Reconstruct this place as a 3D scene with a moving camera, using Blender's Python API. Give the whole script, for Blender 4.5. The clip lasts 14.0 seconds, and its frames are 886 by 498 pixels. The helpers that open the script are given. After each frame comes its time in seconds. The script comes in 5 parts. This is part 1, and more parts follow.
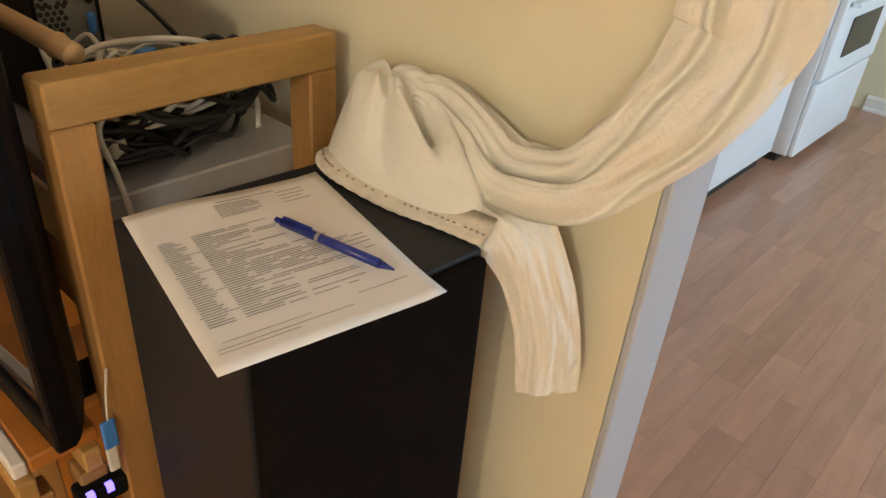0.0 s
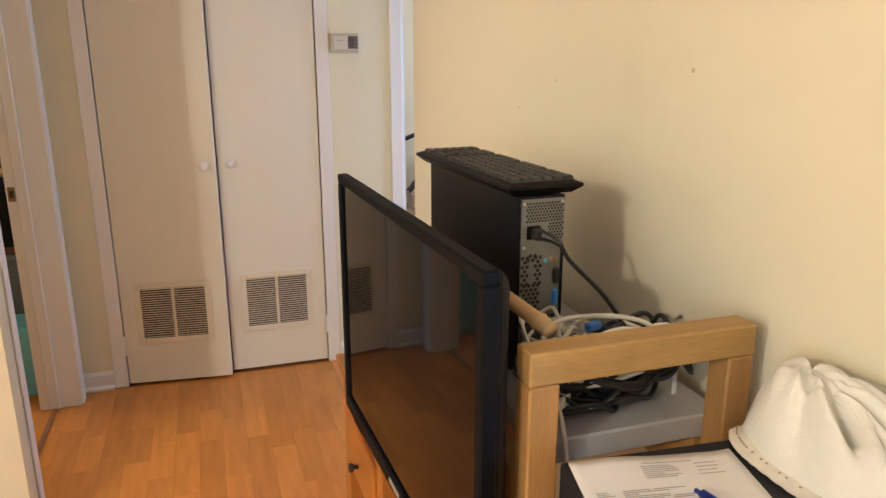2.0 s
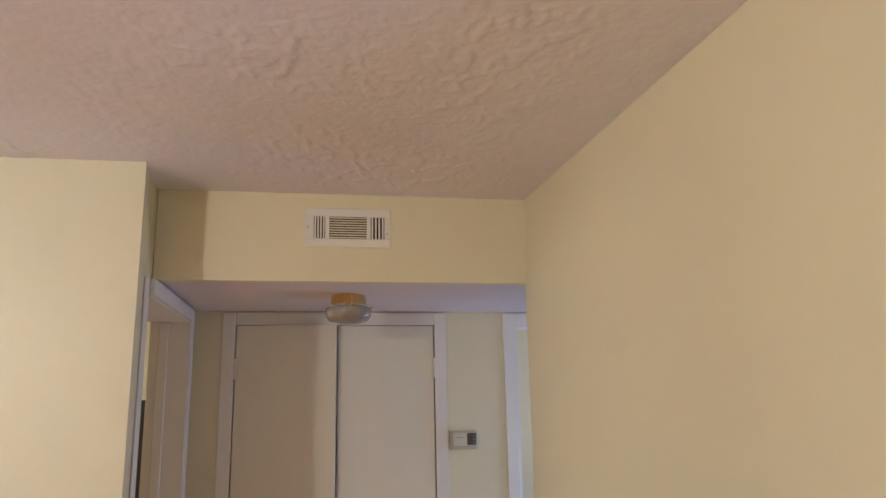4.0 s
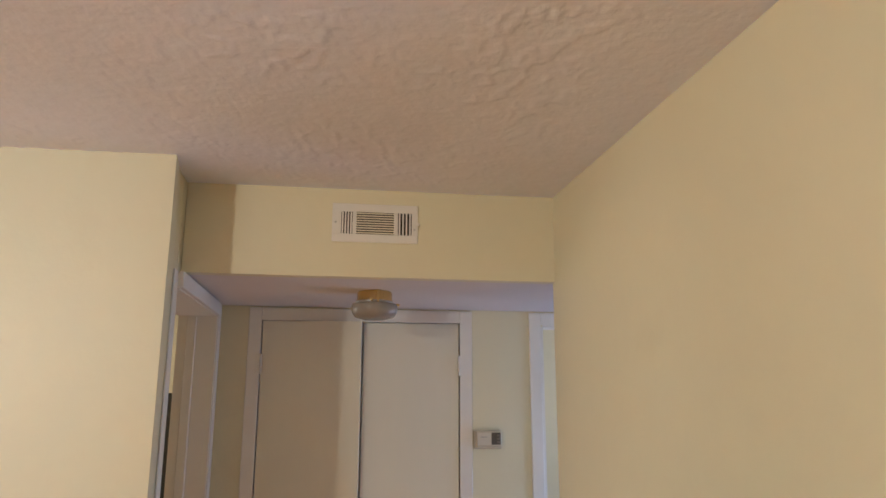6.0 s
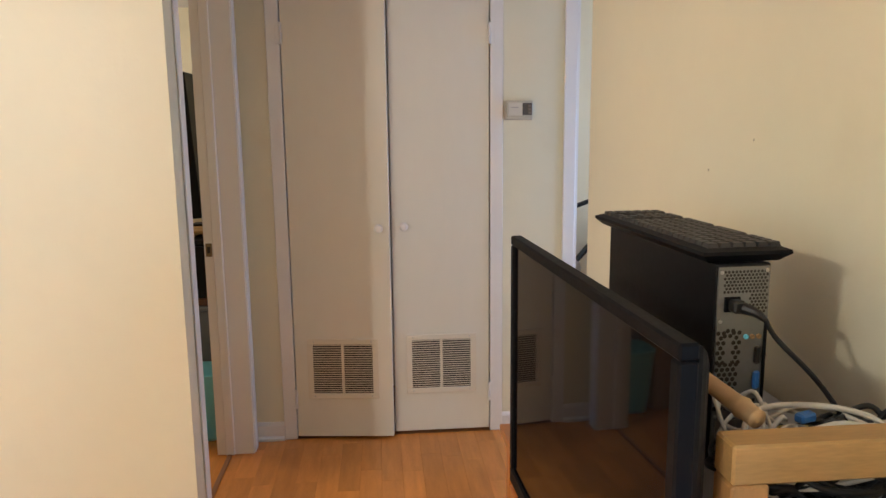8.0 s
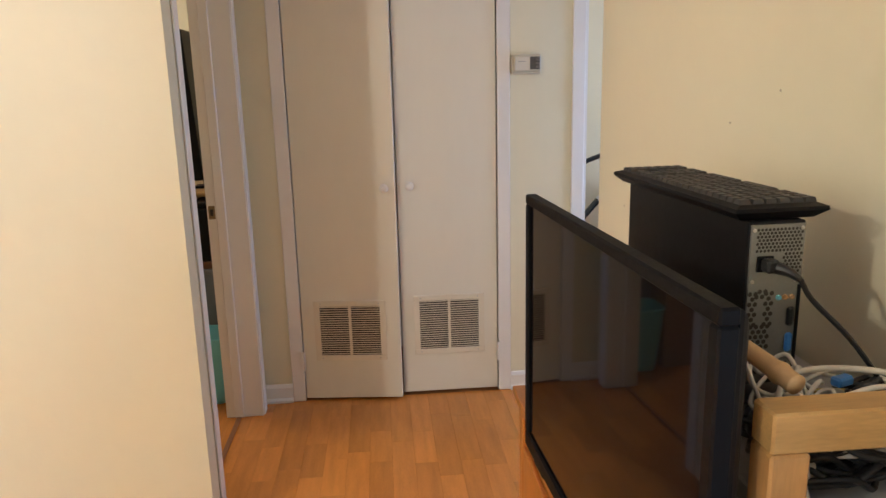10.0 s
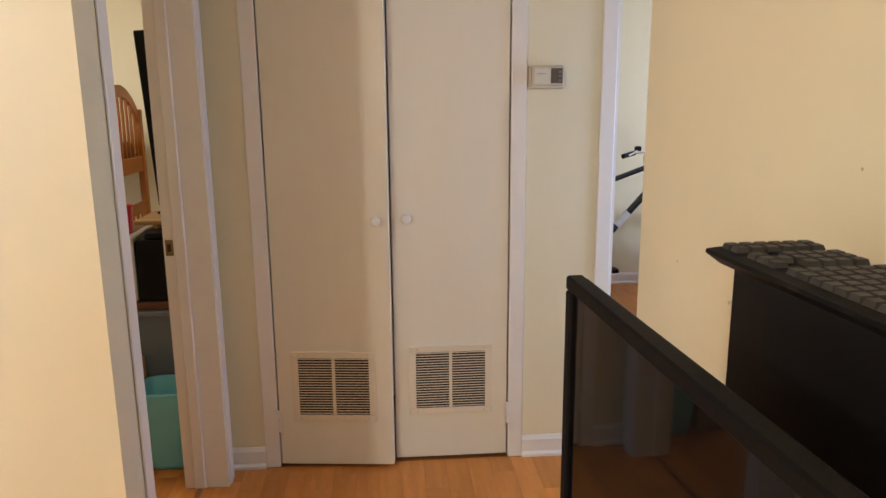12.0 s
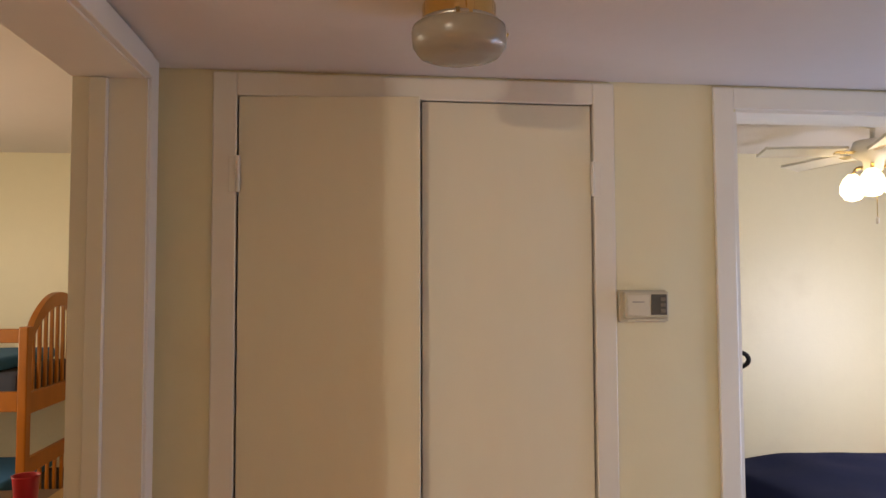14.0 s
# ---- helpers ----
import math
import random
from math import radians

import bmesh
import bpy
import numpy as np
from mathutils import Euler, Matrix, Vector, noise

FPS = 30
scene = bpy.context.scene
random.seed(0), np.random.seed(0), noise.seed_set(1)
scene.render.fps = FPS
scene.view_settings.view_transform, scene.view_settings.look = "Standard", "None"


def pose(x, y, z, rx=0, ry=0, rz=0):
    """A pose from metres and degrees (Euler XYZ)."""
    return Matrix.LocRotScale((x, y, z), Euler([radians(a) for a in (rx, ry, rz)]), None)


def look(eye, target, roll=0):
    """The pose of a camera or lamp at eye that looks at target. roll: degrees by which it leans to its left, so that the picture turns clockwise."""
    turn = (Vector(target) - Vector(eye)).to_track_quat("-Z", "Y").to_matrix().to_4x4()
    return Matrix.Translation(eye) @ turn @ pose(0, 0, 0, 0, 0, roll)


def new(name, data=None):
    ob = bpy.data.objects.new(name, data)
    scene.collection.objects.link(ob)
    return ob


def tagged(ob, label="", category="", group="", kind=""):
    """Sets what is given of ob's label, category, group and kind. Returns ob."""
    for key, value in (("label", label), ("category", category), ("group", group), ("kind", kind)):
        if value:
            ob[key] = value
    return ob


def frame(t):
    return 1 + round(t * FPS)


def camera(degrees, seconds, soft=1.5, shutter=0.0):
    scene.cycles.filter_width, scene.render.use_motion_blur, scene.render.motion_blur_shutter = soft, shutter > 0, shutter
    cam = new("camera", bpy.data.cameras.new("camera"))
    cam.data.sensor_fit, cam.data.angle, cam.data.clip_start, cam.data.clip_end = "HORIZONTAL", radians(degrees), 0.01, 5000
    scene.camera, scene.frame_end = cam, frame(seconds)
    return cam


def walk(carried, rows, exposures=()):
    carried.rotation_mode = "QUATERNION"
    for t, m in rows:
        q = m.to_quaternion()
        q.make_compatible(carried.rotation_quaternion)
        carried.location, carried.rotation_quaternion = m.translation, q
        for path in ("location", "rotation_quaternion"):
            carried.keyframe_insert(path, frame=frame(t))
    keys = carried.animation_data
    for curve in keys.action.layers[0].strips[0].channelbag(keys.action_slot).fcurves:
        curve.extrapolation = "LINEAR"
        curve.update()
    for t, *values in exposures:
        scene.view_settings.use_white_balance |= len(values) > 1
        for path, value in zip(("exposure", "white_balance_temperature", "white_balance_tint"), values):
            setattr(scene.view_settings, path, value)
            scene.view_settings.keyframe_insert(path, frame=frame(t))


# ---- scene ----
cam = camera(63.3, 14.0)
PATH = [
    (0, (0.016, 0.025, 1.33), (1.315, 1.131, 0.287), 5.0),
    (0.5, (-0.025, 0.005, 1.356), (1.037, 1.395, 0.387), 3.6),
    (1, (-0.073, -0.023, 1.371), (0.772, 1.555, 0.48), 2.3),
    (1.5, (-0.105, -0.038, 1.405), (0.587, 1.679, 0.649), 0.9),
    (2, (-0.126, -0.046, 1.454), (0.476, 1.789, 0.933), 0.0),
    (2.5, (-0.148, -0.065, 1.538), (0.369, 1.853, 1.303), -1.0),
    (3, (-0.161, -0.068, 1.582), (0.286, 1.882, 1.575), -0.6),
    (3.5, (-0.173, -0.099, 1.621), (0.215, 1.852, 1.828), -0.7),
    (4, (-0.175, -0.123, 1.656), (0.161, 1.802, 2.084), -1.1),
    (6.5, (-0.181, -0.081, 1.634), (0.061, 1.857, 2.064), 0.4),
    (7, (-0.149, -0.013, 1.512), (0.059, 1.976, 1.552), 0.8),
    (7.5, (-0.136, 0.005, 1.439), (0.049, 1.984, 1.215), 0.2),
    (8, (-0.133, 0.019, 1.431), (0.037, 1.984, 1.098), -0.6),
    (8.5, (-0.131, 0.029, 1.43), (0.031, 1.988, 1.061), -1.0),
    (9, (-0.13, 0.036, 1.431), (0.022, 1.992, 1.039), -1.3),
    (11.5, (-0.184, 0.376, 1.414), (-0.008, 2.307, 0.922), -1.4),
    (12, (-0.098, 0.576, 1.444), (0.052, 2.525, 1.025), -0.5),
    (12.5, (-0.118, 0.769, 1.439), (0.025, 2.73, 1.076), -0.1),
    (13, (-0.214, 1.009, 1.476), (-0.046, 2.978, 1.168), -0.0),
    (13.5, (-0.283, 1.218, 1.528), (-0.04, 3.185, 1.267), 0.1),
    (14, (-0.254, 1.431, 1.561), (-0.013, 3.414, 1.661), -0.2),
]
EXPOSURES = [  # seconds, stops, kelvin, tint
    (0.0, -0.66, 7500, 10), (0.5, -0.45, 8150, 10), (1.0, -0.25, 7500, 10), (1.5, 0.02, 6900, 10), (2.2, -0.05, 6500, 10), (3.0, -0.42, 6300, 10),
    (4.0, -0.72, 6200, 10), (6.5, -0.74, 6400, 8), (7.5, -0.38, 6150, 9), (9.0, -0.25, 6150, 9), (11.5, -0.20, 6700, 10), (12.5, -0.32, 6600, 10), (13.5, -0.50, 7450, 12), (14.0, -0.66, 8100, 13)]
walk(cam, [(t, look(eye, target, roll)) for t, eye, target, roll in PATH], EXPOSURES)

# ---- world and lights ----
world = bpy.data.worlds.new("sky")
world.use_nodes = True
scene.world = world
sky = world.node_tree.nodes.new("ShaderNodeTexSky")
sky.sky_type, sky.sun_disc = "NISHITA", False
sky.sun_elevation, sky.sun_rotation = radians(32), radians(200)
world.node_tree.links.new(sky.outputs[0], world.node_tree.nodes["Background"].inputs[0])
world.node_tree.nodes["Background"].inputs[1].default_value = 0.1


def window_light(name, eye, target, w, h, watts, colour):
    data = bpy.data.lights.new(name, "AREA")
    data.shape, data.size, data.size_y, data.energy, data.color = "RECTANGLE", w, h, watts, colour
    ob = new(name, data)
    ob.matrix_world = look(eye, target)
    return ob


window_light("living_window_light", (-2.97, -1.7, 1.40), (0.5, 0.9, 0.8), 0.9, 1.0, 40, (0.66, 0.83, 1.0))
window_light("kitchen_window_light", (3.2, -2.75, 1.5), (3.2, 0.0, 0.9), 1.4, 1.1, 165, (0.40, 0.67, 1.0))
window_light("bedroom_window_light", (3.55, 4.35, 1.2), (2.0, 5.2, 0.9), 0.9, 0.9, 62, (0.68, 0.76, 1.0))
window_light("bunk_room_window_light", (-3.3, 4.2, 1.5), (-1.2, 4.8, 1.3), 1.0, 1.0, 46, (1.0, 0.91, 0.77))
# Added cool light that gives the casings blue edges; no window is known here.
window_light("added_hall_light", (1.66, 2.98, 1.2), (-0.7, 3.0, 1.0), 0.3, 0.9, 14, (0.40, 0.57, 1.0))
# unseen living room light, placed where the shadows of computer and soffit lead back
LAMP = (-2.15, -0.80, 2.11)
bulb_data = bpy.data.lights.new("unseen_bulb_light", "POINT")
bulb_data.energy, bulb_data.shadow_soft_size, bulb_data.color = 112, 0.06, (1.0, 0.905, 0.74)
bulb_light = new("unseen_bulb_light", bulb_data)
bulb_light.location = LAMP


# ---- materials ----
def mat(name, colour, rough=0.6, metal=0.0, vary=0.08, scale=3.0, bump=0.0, bump_scale=80.0, stretch=(1, 1, 1), mode="", spread=0.0, emit=None, coat=0.0, spec=0.5, stain=0.0):
    m = bpy.data.materials.new(name)
    m.use_nodes = True
    nt = m.node_tree
    n, link = nt.nodes, nt.links.new
    b = n["Principled BSDF"]
    b.inputs["Roughness"].default_value, b.inputs["Metallic"].default_value = rough, metal
    b.inputs["Coat Weight"].default_value = coat
    b.inputs["Specular IOR Level"].default_value = spec
    tc, mp = n.new("ShaderNodeTexCoord"), n.new("ShaderNodeMapping")
    mp.inputs["Scale"].default_value = stretch
    link(tc.outputs["Object"], mp.inputs[0])
    coarse, fine = n.new("ShaderNodeTexNoise"), n.new("ShaderNodeTexNoise")
    coarse.inputs["Scale"].default_value, coarse.inputs["Detail"].default_value = scale, 4
    fine.inputs["Scale"].default_value, fine.inputs["Detail"].default_value = scale * 14, 5
    vec = mp.outputs[0]
    rnd = None
    if mode:
        if mode == "object":
            rnd = n.new("ShaderNodeObjectInfo").outputs["Random"]
        else:
            rnd = n.new("ShaderNodeNewGeometry").outputs["Random Per Island"]
        off = n.new("ShaderNodeVectorMath")
        off.operation = "MULTIPLY_ADD"
        link(rnd, off.inputs[0])
        off.inputs[1].default_value = (37, 53, 71)
        link(vec, off.inputs[2])
        vec = off.outputs[0]
    link(vec, coarse.inputs["Vector"])
    link(vec, fine.inputs["Vector"])
    mix = n.new("ShaderNodeMath")
    mix.operation = "MULTIPLY_ADD"
    link(fine.outputs["Fac"], mix.inputs[0])
    mix.inputs[1].default_value = 0.5
    link(coarse.outputs["Fac"], mix.inputs[2])
    val = n.new("ShaderNodeMapRange")
    link(mix.outputs[0], val.inputs["Value"])
    val.inputs["From Min"].default_value, val.inputs["From Max"].default_value = 0.45, 1.05
    val.inputs["To Min"].default_value, val.inputs["To Max"].default_value = 1 - vary, 1 + vary
    fac = val.outputs[0]
    if rnd is not None:
        r2 = n.new("ShaderNodeMapRange")
        link(rnd, r2.inputs["Value"])
        r2.inputs["To Min"].default_value, r2.inputs["To Max"].default_value = 1 - spread, 1 + spread
        mu = n.new("ShaderNodeMath")
        mu.operation = "MULTIPLY"
        link(fac, mu.inputs[0])
        link(r2.outputs[0], mu.inputs[1])
        fac = mu.outputs[0]
    hue = n.new("ShaderNodeHueSaturation")
    hue.inputs["Color"].default_value = (*colour, 1)
    link(fac, hue.inputs["Value"])
    out = hue.outputs[0]
    if stain:
        spot = n.new("ShaderNodeTexNoise")
        spot.inputs["Scale"].default_value, spot.inputs["Detail"].default_value = 2.3, 6
        link(tc.outputs["Object"], spot.inputs["Vector"])
        rg = n.new("ShaderNodeMapRange")
        rg.inputs["From Min"].default_value, rg.inputs["From Max"].default_value = 0.62, 0.78
        rg.inputs["To Max"].default_value = stain
        link(spot.outputs["Fac"], rg.inputs["Value"])
        mx = n.new("ShaderNodeMix")
        mx.data_type = "RGBA"
        link(rg.outputs[0], mx.inputs["Factor"])
        link(out, mx.inputs["A"])
        mx.inputs["B"].default_value = (colour[0] * 0.72, colour[1] * 0.66, colour[2] * 0.55, 1)
        out = mx.outputs["Result"]
    link(out, b.inputs["Base Color"])
    rr = n.new("ShaderNodeMapRange")
    link(fine.outputs["Fac"], rr.inputs["Value"])
    rr.inputs["To Min"].default_value, rr.inputs["To Max"].default_value = max(0.02, rough * 0.85), min(1, rough * 1.15)
    link(rr.outputs[0], b.inputs["Roughness"])
    if bump:
        bn, bp = n.new("ShaderNodeTexNoise"), n.new("ShaderNodeBump")
        bn.inputs["Scale"].default_value, bn.inputs["Detail"].default_value = bump_scale, 4
        link(vec, bn.inputs["Vector"])
        link(bn.outputs["Fac"], bp.inputs["Height"])
        bp.inputs["Strength"].default_value, bp.inputs["Distance"].default_value = bump, 0.004
        link(bp.outputs[0], b.inputs["Normal"])
    if emit:
        b.inputs["Emission Color"].default_value, b.inputs["Emission Strength"].default_value = (*emit[:3], 1), emit[3]
    return m


M_WALL = mat("cream_wall_paint", (0.768, 0.71, 0.525), 0.42, vary=0.025, scale=1.2, bump=0.12, bump_scale=60, stain=0.22)
M_CEIL = mat("textured_ceiling_paint", (0.83, 0.84, 0.92), 0.9, vary=0.05, scale=1.5, bump=0.6, bump_scale=45)
M_HALLCEIL = mat("smooth_ceiling_paint", (0.74, 0.70, 0.69), 0.7, vary=0.03, scale=2, bump=0.15, bump_scale=60)
M_WHITE = mat("white_gloss_paint", (0.80, 0.77, 0.73), 0.35, vary=0.025, scale=2, bump=0.06, bump_scale=40, stain=0.08)
M_DOOR = mat("ivory_door_paint", (0.77, 0.735, 0.635), 0.38, vary=0.03, scale=1.5, bump=0.08, bump_scale=30, stretch=(1, 1, 0.3), stain=0.06)
M_GRILLE = mat("grille_enamel", (0.74, 0.68, 0.56), 0.4, vary=0.05, scale=8)
# Near black for shade in hollows; kick plate and stove base share it.
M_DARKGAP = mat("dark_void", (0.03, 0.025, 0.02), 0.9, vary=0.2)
M_FLOOR_P = mat("laminate_piece", (0.64, 0.24, 0.048), 0.24, vary=0.16, scale=6, stretch=(5, 0.7, 1), mode="object", spread=0.13, bump=0.03, bump_scale=40, spec=0.45)
M_FLOOR_S = mat("laminate_rest", (0.64, 0.24, 0.048), 0.24, vary=0.16, scale=6, stretch=(5, 0.7, 1), mode="island", spread=0.13, bump=0.03, bump_scale=40, spec=0.45)
M_FLOORBASE = mat("floor_underlay", (0.30, 0.12, 0.035), 0.7, vary=0.1)
M_KFLOOR = mat("kitchen_laminate", (0.47, 0.24, 0.155), 0.22, vary=0.14, scale=6, stretch=(0.7, 5, 1), mode="island", spread=0.10, spec=0.45)
M_PINE = mat("pale_pine", (0.42, 0.245, 0.082), 0.5, vary=0.30, scale=5, stretch=(0.6, 4, 4), bump=0.08, bump_scale=50)
M_PINEV = mat("pale_pine_upright", (0.37, 0.195, 0.065), 0.5, vary=0.28, scale=5, stretch=(4, 4, 0.6), bump=0.08, bump_scale=50)
M_DOWEL = mat("turned_pine", (0.56, 0.36, 0.17), 0.5, vary=0.12, scale=6, stretch=(4, 0.8, 4))
M_ORANGE = mat("orange_varnished_wood", (0.44, 0.16, 0.03), 0.35, vary=0.18, scale=5, stretch=(4, 4, 0.6), coat=0.2)
M_BUNK = mat("honey_pine_varnish", (0.34, 0.105, 0.005), 0.38, vary=0.15, scale=4, stretch=(3, 3, 0.6), coat=0.2)
M_BLACK = mat("black_plastic", (0.006, 0.006, 0.007), 0.5, spec=0.14, vary=0.2, scale=12, bump=0.03, bump_scale=200)
M_CASE = mat("black_steel_case", (0.008, 0.008, 0.009), 0.42, spec=0.22, vary=0.2, scale=6)
M_KEYS = mat("dusty_black_keys", (0.035, 0.032, 0.03), 0.55, vary=0.25, scale=20, mode="object", spread=0.2)
M_BEZEL = mat("satin_black_bezel", (0.005, 0.005, 0.006), 0.55, spec=0.10, vary=0.15, scale=8)
M_SCREEN = mat("glossy_screen", (0.005, 0.005, 0.006), 0.035, vary=0.1, scale=4, spec=0.21)
M_SPK = mat("charcoal_vinyl", (0.016, 0.017, 0.020), 0.6, spec=0.25, vary=0.15, scale=8, bump=0.1, bump_scale=220)
M_SPKCLOTH = mat("speaker_cloth", (0.006, 0.0045, 0.004), 0.95, spec=0.05, vary=0.15, scale=30, bump=0.2, bump_scale=400)
M_PAPER = mat("white_paper", (0.80, 0.77, 0.72), 0.8, vary=0.02, scale=6, bump=0.02)
M_INK = mat("grey_print", (0.36, 0.34, 0.32), 0.8, vary=0.25, scale=60)
M_PEN = mat("blue_pen_plastic", (0.015, 0.028, 0.20), 0.3, vary=0.1, scale=20)
M_STEEL = mat("brushed_steel", (0.55, 0.54, 0.52), 0.35, 1.0, vary=0.1, scale=20)
M_REAR = mat("galvanised_panel", (0.25, 0.255, 0.24), 0.45, 0.6, vary=0.12, scale=15)
M_CABLE_W = mat("white_cable", (0.66, 0.63, 0.55), 0.5, vary=0.08, scale=12)
M_CABLE_B = mat("black_cable", (0.015, 0.015, 0.015), 0.45, vary=0.2, scale=12)
M_CABLE_Y = mat("yellow_cable", (0.55, 0.40, 0.12), 0.5, vary=0.1)
M_SHELF = mat("grey_laminate_shelf", (0.42, 0.41, 0.40), 0.5, vary=0.06, scale=4)
M_CLOTH = mat("cream_cotton", (0.76, 0.735, 0.64), 0.95, vary=0.06, scale=6, bump=0.3, bump_scale=260)
M_LACE = mat("lace_edge", (0.70, 0.64, 0.52), 0.95, vary=0.12, scale=50, bump=0.5, bump_scale=120)
M_BRASS = mat("polished_brass", (0.80, 0.58, 0.25), 0.18, 1.0, vary=0.06, scale=20)
M_FROST = mat("frosted_glass", (0.31, 0.27, 0.23), 0.22, vary=0.04, scale=8)
M_AGED = mat("aged_brass_strike", (0.24, 0.17, 0.09), 0.4, 0.9, vary=0.2, scale=40)
M_NAVY = mat("navy_bedspread", (0.008, 0.014, 0.055), 0.95, spec=0.15, vary=0.15, scale=5, bump=0.25, bump_scale=120)
M_BEDBASE = mat("white_bed_board", (0.78, 0.75, 0.69), 0.5, vary=0.03)
M_TEAL = mat("teal_plastic", (0.19, 0.61, 0.74), 0.4, vary=0.05, scale=4)
M_GREYBOX = mat("slate_plastic", (0.15, 0.17, 0.20), 0.5, vary=0.08)
M_CARD = mat("brown_cardboard", (0.36, 0.22, 0.10), 0.8, vary=0.1)
M_RED = mat("red_plastic_cup", (0.55, 0.02, 0.035), 0.35, vary=0.06)
M_SILVER = mat("silver_plastic", (0.5, 0.5, 0.5), 0.35, 0.5, vary=0.08)
M_APPL = mat("white_appliance_enamel", (0.78, 0.80, 0.82), 0.3, vary=0.03, scale=3)
M_BROWNCAB = mat("brown_cabinet_wood", (0.11, 0.042, 0.018), 0.45, vary=0.2, scale=4, stretch=(4, 4, 0.5))
M_BULB = mat("glowing_globe", (0.9, 0.85, 0.75), 0.4, emit=(1.0, 0.80, 0.50, 9.0))
M_LED = mat("blue_led", (0.05, 0.05, 0.4), 0.4, emit=(0.15, 0.12, 1.0, 6.0))
M_BLUETAG = mat("blue_plastic_tag", (0.05, 0.22, 0.60), 0.45, vary=0.08)
M_BLUEBED = mat("blue_blanket", (0.03, 0.16, 0.34), 0.9, vary=0.12, bump=0.2)
M_STRIPE = mat("dark_bedding", (0.035, 0.04, 0.06), 0.9, vary=0.2, bump=0.2)
M_TYRE = mat("tyre_rubber", (0.02, 0.02, 0.02), 0.8, vary=0.2)
M_BIKE = mat("black_bike_paint", (0.018, 0.02, 0.022), 0.25, vary=0.1, coat=0.4)
M_BIKEDECAL = mat("pale_bike_decal", (0.65, 0.66, 0.68), 0.35)
M_THERMO = mat("aged_ivory_plastic", (0.60, 0.55, 0.44), 0.5, vary=0.05, scale=12)
M_COVER = mat("greyed_ivory_plastic", (0.66, 0.62, 0.53), 0.5, vary=0.05, scale=12)
M_EYELET = mat("eyelet_shade", (0.34, 0.28, 0.19), 0.95, vary=0.2, scale=60)
M_BUTTON = mat("brown_grey_button", (0.22, 0.18, 0.14), 0.5, vary=0.1)
M_SCREENGREY = mat("thermostat_panel", (0.10, 0.085, 0.07), 0.4, vary=0.15, scale=60)


# ---- building helpers ----
def base(name, at, label, category, group="", kind=""):
    e = new(name)
    e.empty_display_size = 0.05
    e.location = at
    return tagged(e, label, category, group, kind)


def part(name, bm, material, parent=None, label="", smooth=False):
    me = bpy.data.meshes.new(name)
    bm.to_mesh(me)
    bm.free()
    if smooth:
        for p in me.polygons:
            p.use_smooth = True
    me.materials.append(material)
    ob = new(name, me)
    if parent is not None:
        ob.parent = parent
        if parent.type == "EMPTY":
            ob.matrix_parent_inverse = Matrix.Translation(parent.location).inverted()
    return tagged(ob, label)


def structure(name, bm, material, label, category):
    return tagged(part(name, bm, material), label, category, kind="structure")


def add_box(bm, x0, x1, y0, y1, z0, z1, bevel=0.0, m=None, seg=1):
    r = bmesh.ops.create_cube(bm, size=1)
    vs = r["verts"]
    for v in vs:
        v.co = Vector((x0 + (v.co.x + 0.5) * (x1 - x0), y0 + (v.co.y + 0.5) * (y1 - y0), z0 + (v.co.z + 0.5) * (z1 - z0)))
        if m is not None:
            v.co = m @ v.co
    if bevel:
        es = list({e for v in vs for e in v.link_edges})
        bmesh.ops.bevel(bm, geom=es, offset=bevel, segments=seg, profile=0.5, affect="EDGES")
    return bm


def box(*a, **k):
    return add_box(bmesh.new(), *a, **k)


def prism(bm, poly, z0, z1):
    lo = [bm.verts.new((x, y, z0)) for x, y in poly]
    hi = [bm.verts.new((x, y, z1)) for x, y in poly]
    bm.faces.new(lo[::-1])
    bm.faces.new(hi)
    for i in range(len(poly)):
        j = (i + 1) % len(poly)
        bm.faces.new((lo[i], lo[j], hi[j], hi[i]))
    return bm


def lathe(profile, at, axis="z", steps=24, bm=None):
    bm = bm or bmesh.new()
    rings = []
    for r, h in profile:
        ring = []
        for i in range(steps):
            a = 2 * math.pi * i / steps
            c, s = r * math.cos(a), r * math.sin(a)
            p = {"z": (c, s, h), "y": (c, h, s), "x": (h, c, s)}[axis]
            ring.append(bm.verts.new(Vector(at) + Vector(p)))
        rings.append(ring)
    for a, b in zip(rings, rings[1:]):
        for i in range(steps):
            j = (i + 1) % steps
            bm.faces.new((a[i], a[j], b[j], b[i]))
    if profile[0][0] > 1e-6:
        bm.faces.new(rings[0][::-1])
    if profile[-1][0] > 1e-6:
        bm.faces.new(rings[-1])
    bmesh.ops.remove_doubles(bm, verts=bm.verts, dist=1e-6)
    bmesh.ops.recalc_face_normals(bm, faces=bm.faces)
    return bm


def smooth_path(pts, n=8):
    pts = [Vector(p) for p in pts]
    pts = [pts[0] * 2 - pts[1]] + pts + [pts[-1] * 2 - pts[-2]]
    out = []
    for i in range(1, len(pts) - 2):
        a, b, c, d = pts[i - 1:i + 3]
        for k in range(n):
            t = k / n
            out.append(0.5 * ((2 * b) + (c - a) * t + (2 * a - 5 * b + 4 * c - d) * t * t + (3 * b - a - 3 * c + d) * t ** 3))
    out.append(pts[-2])
    return out


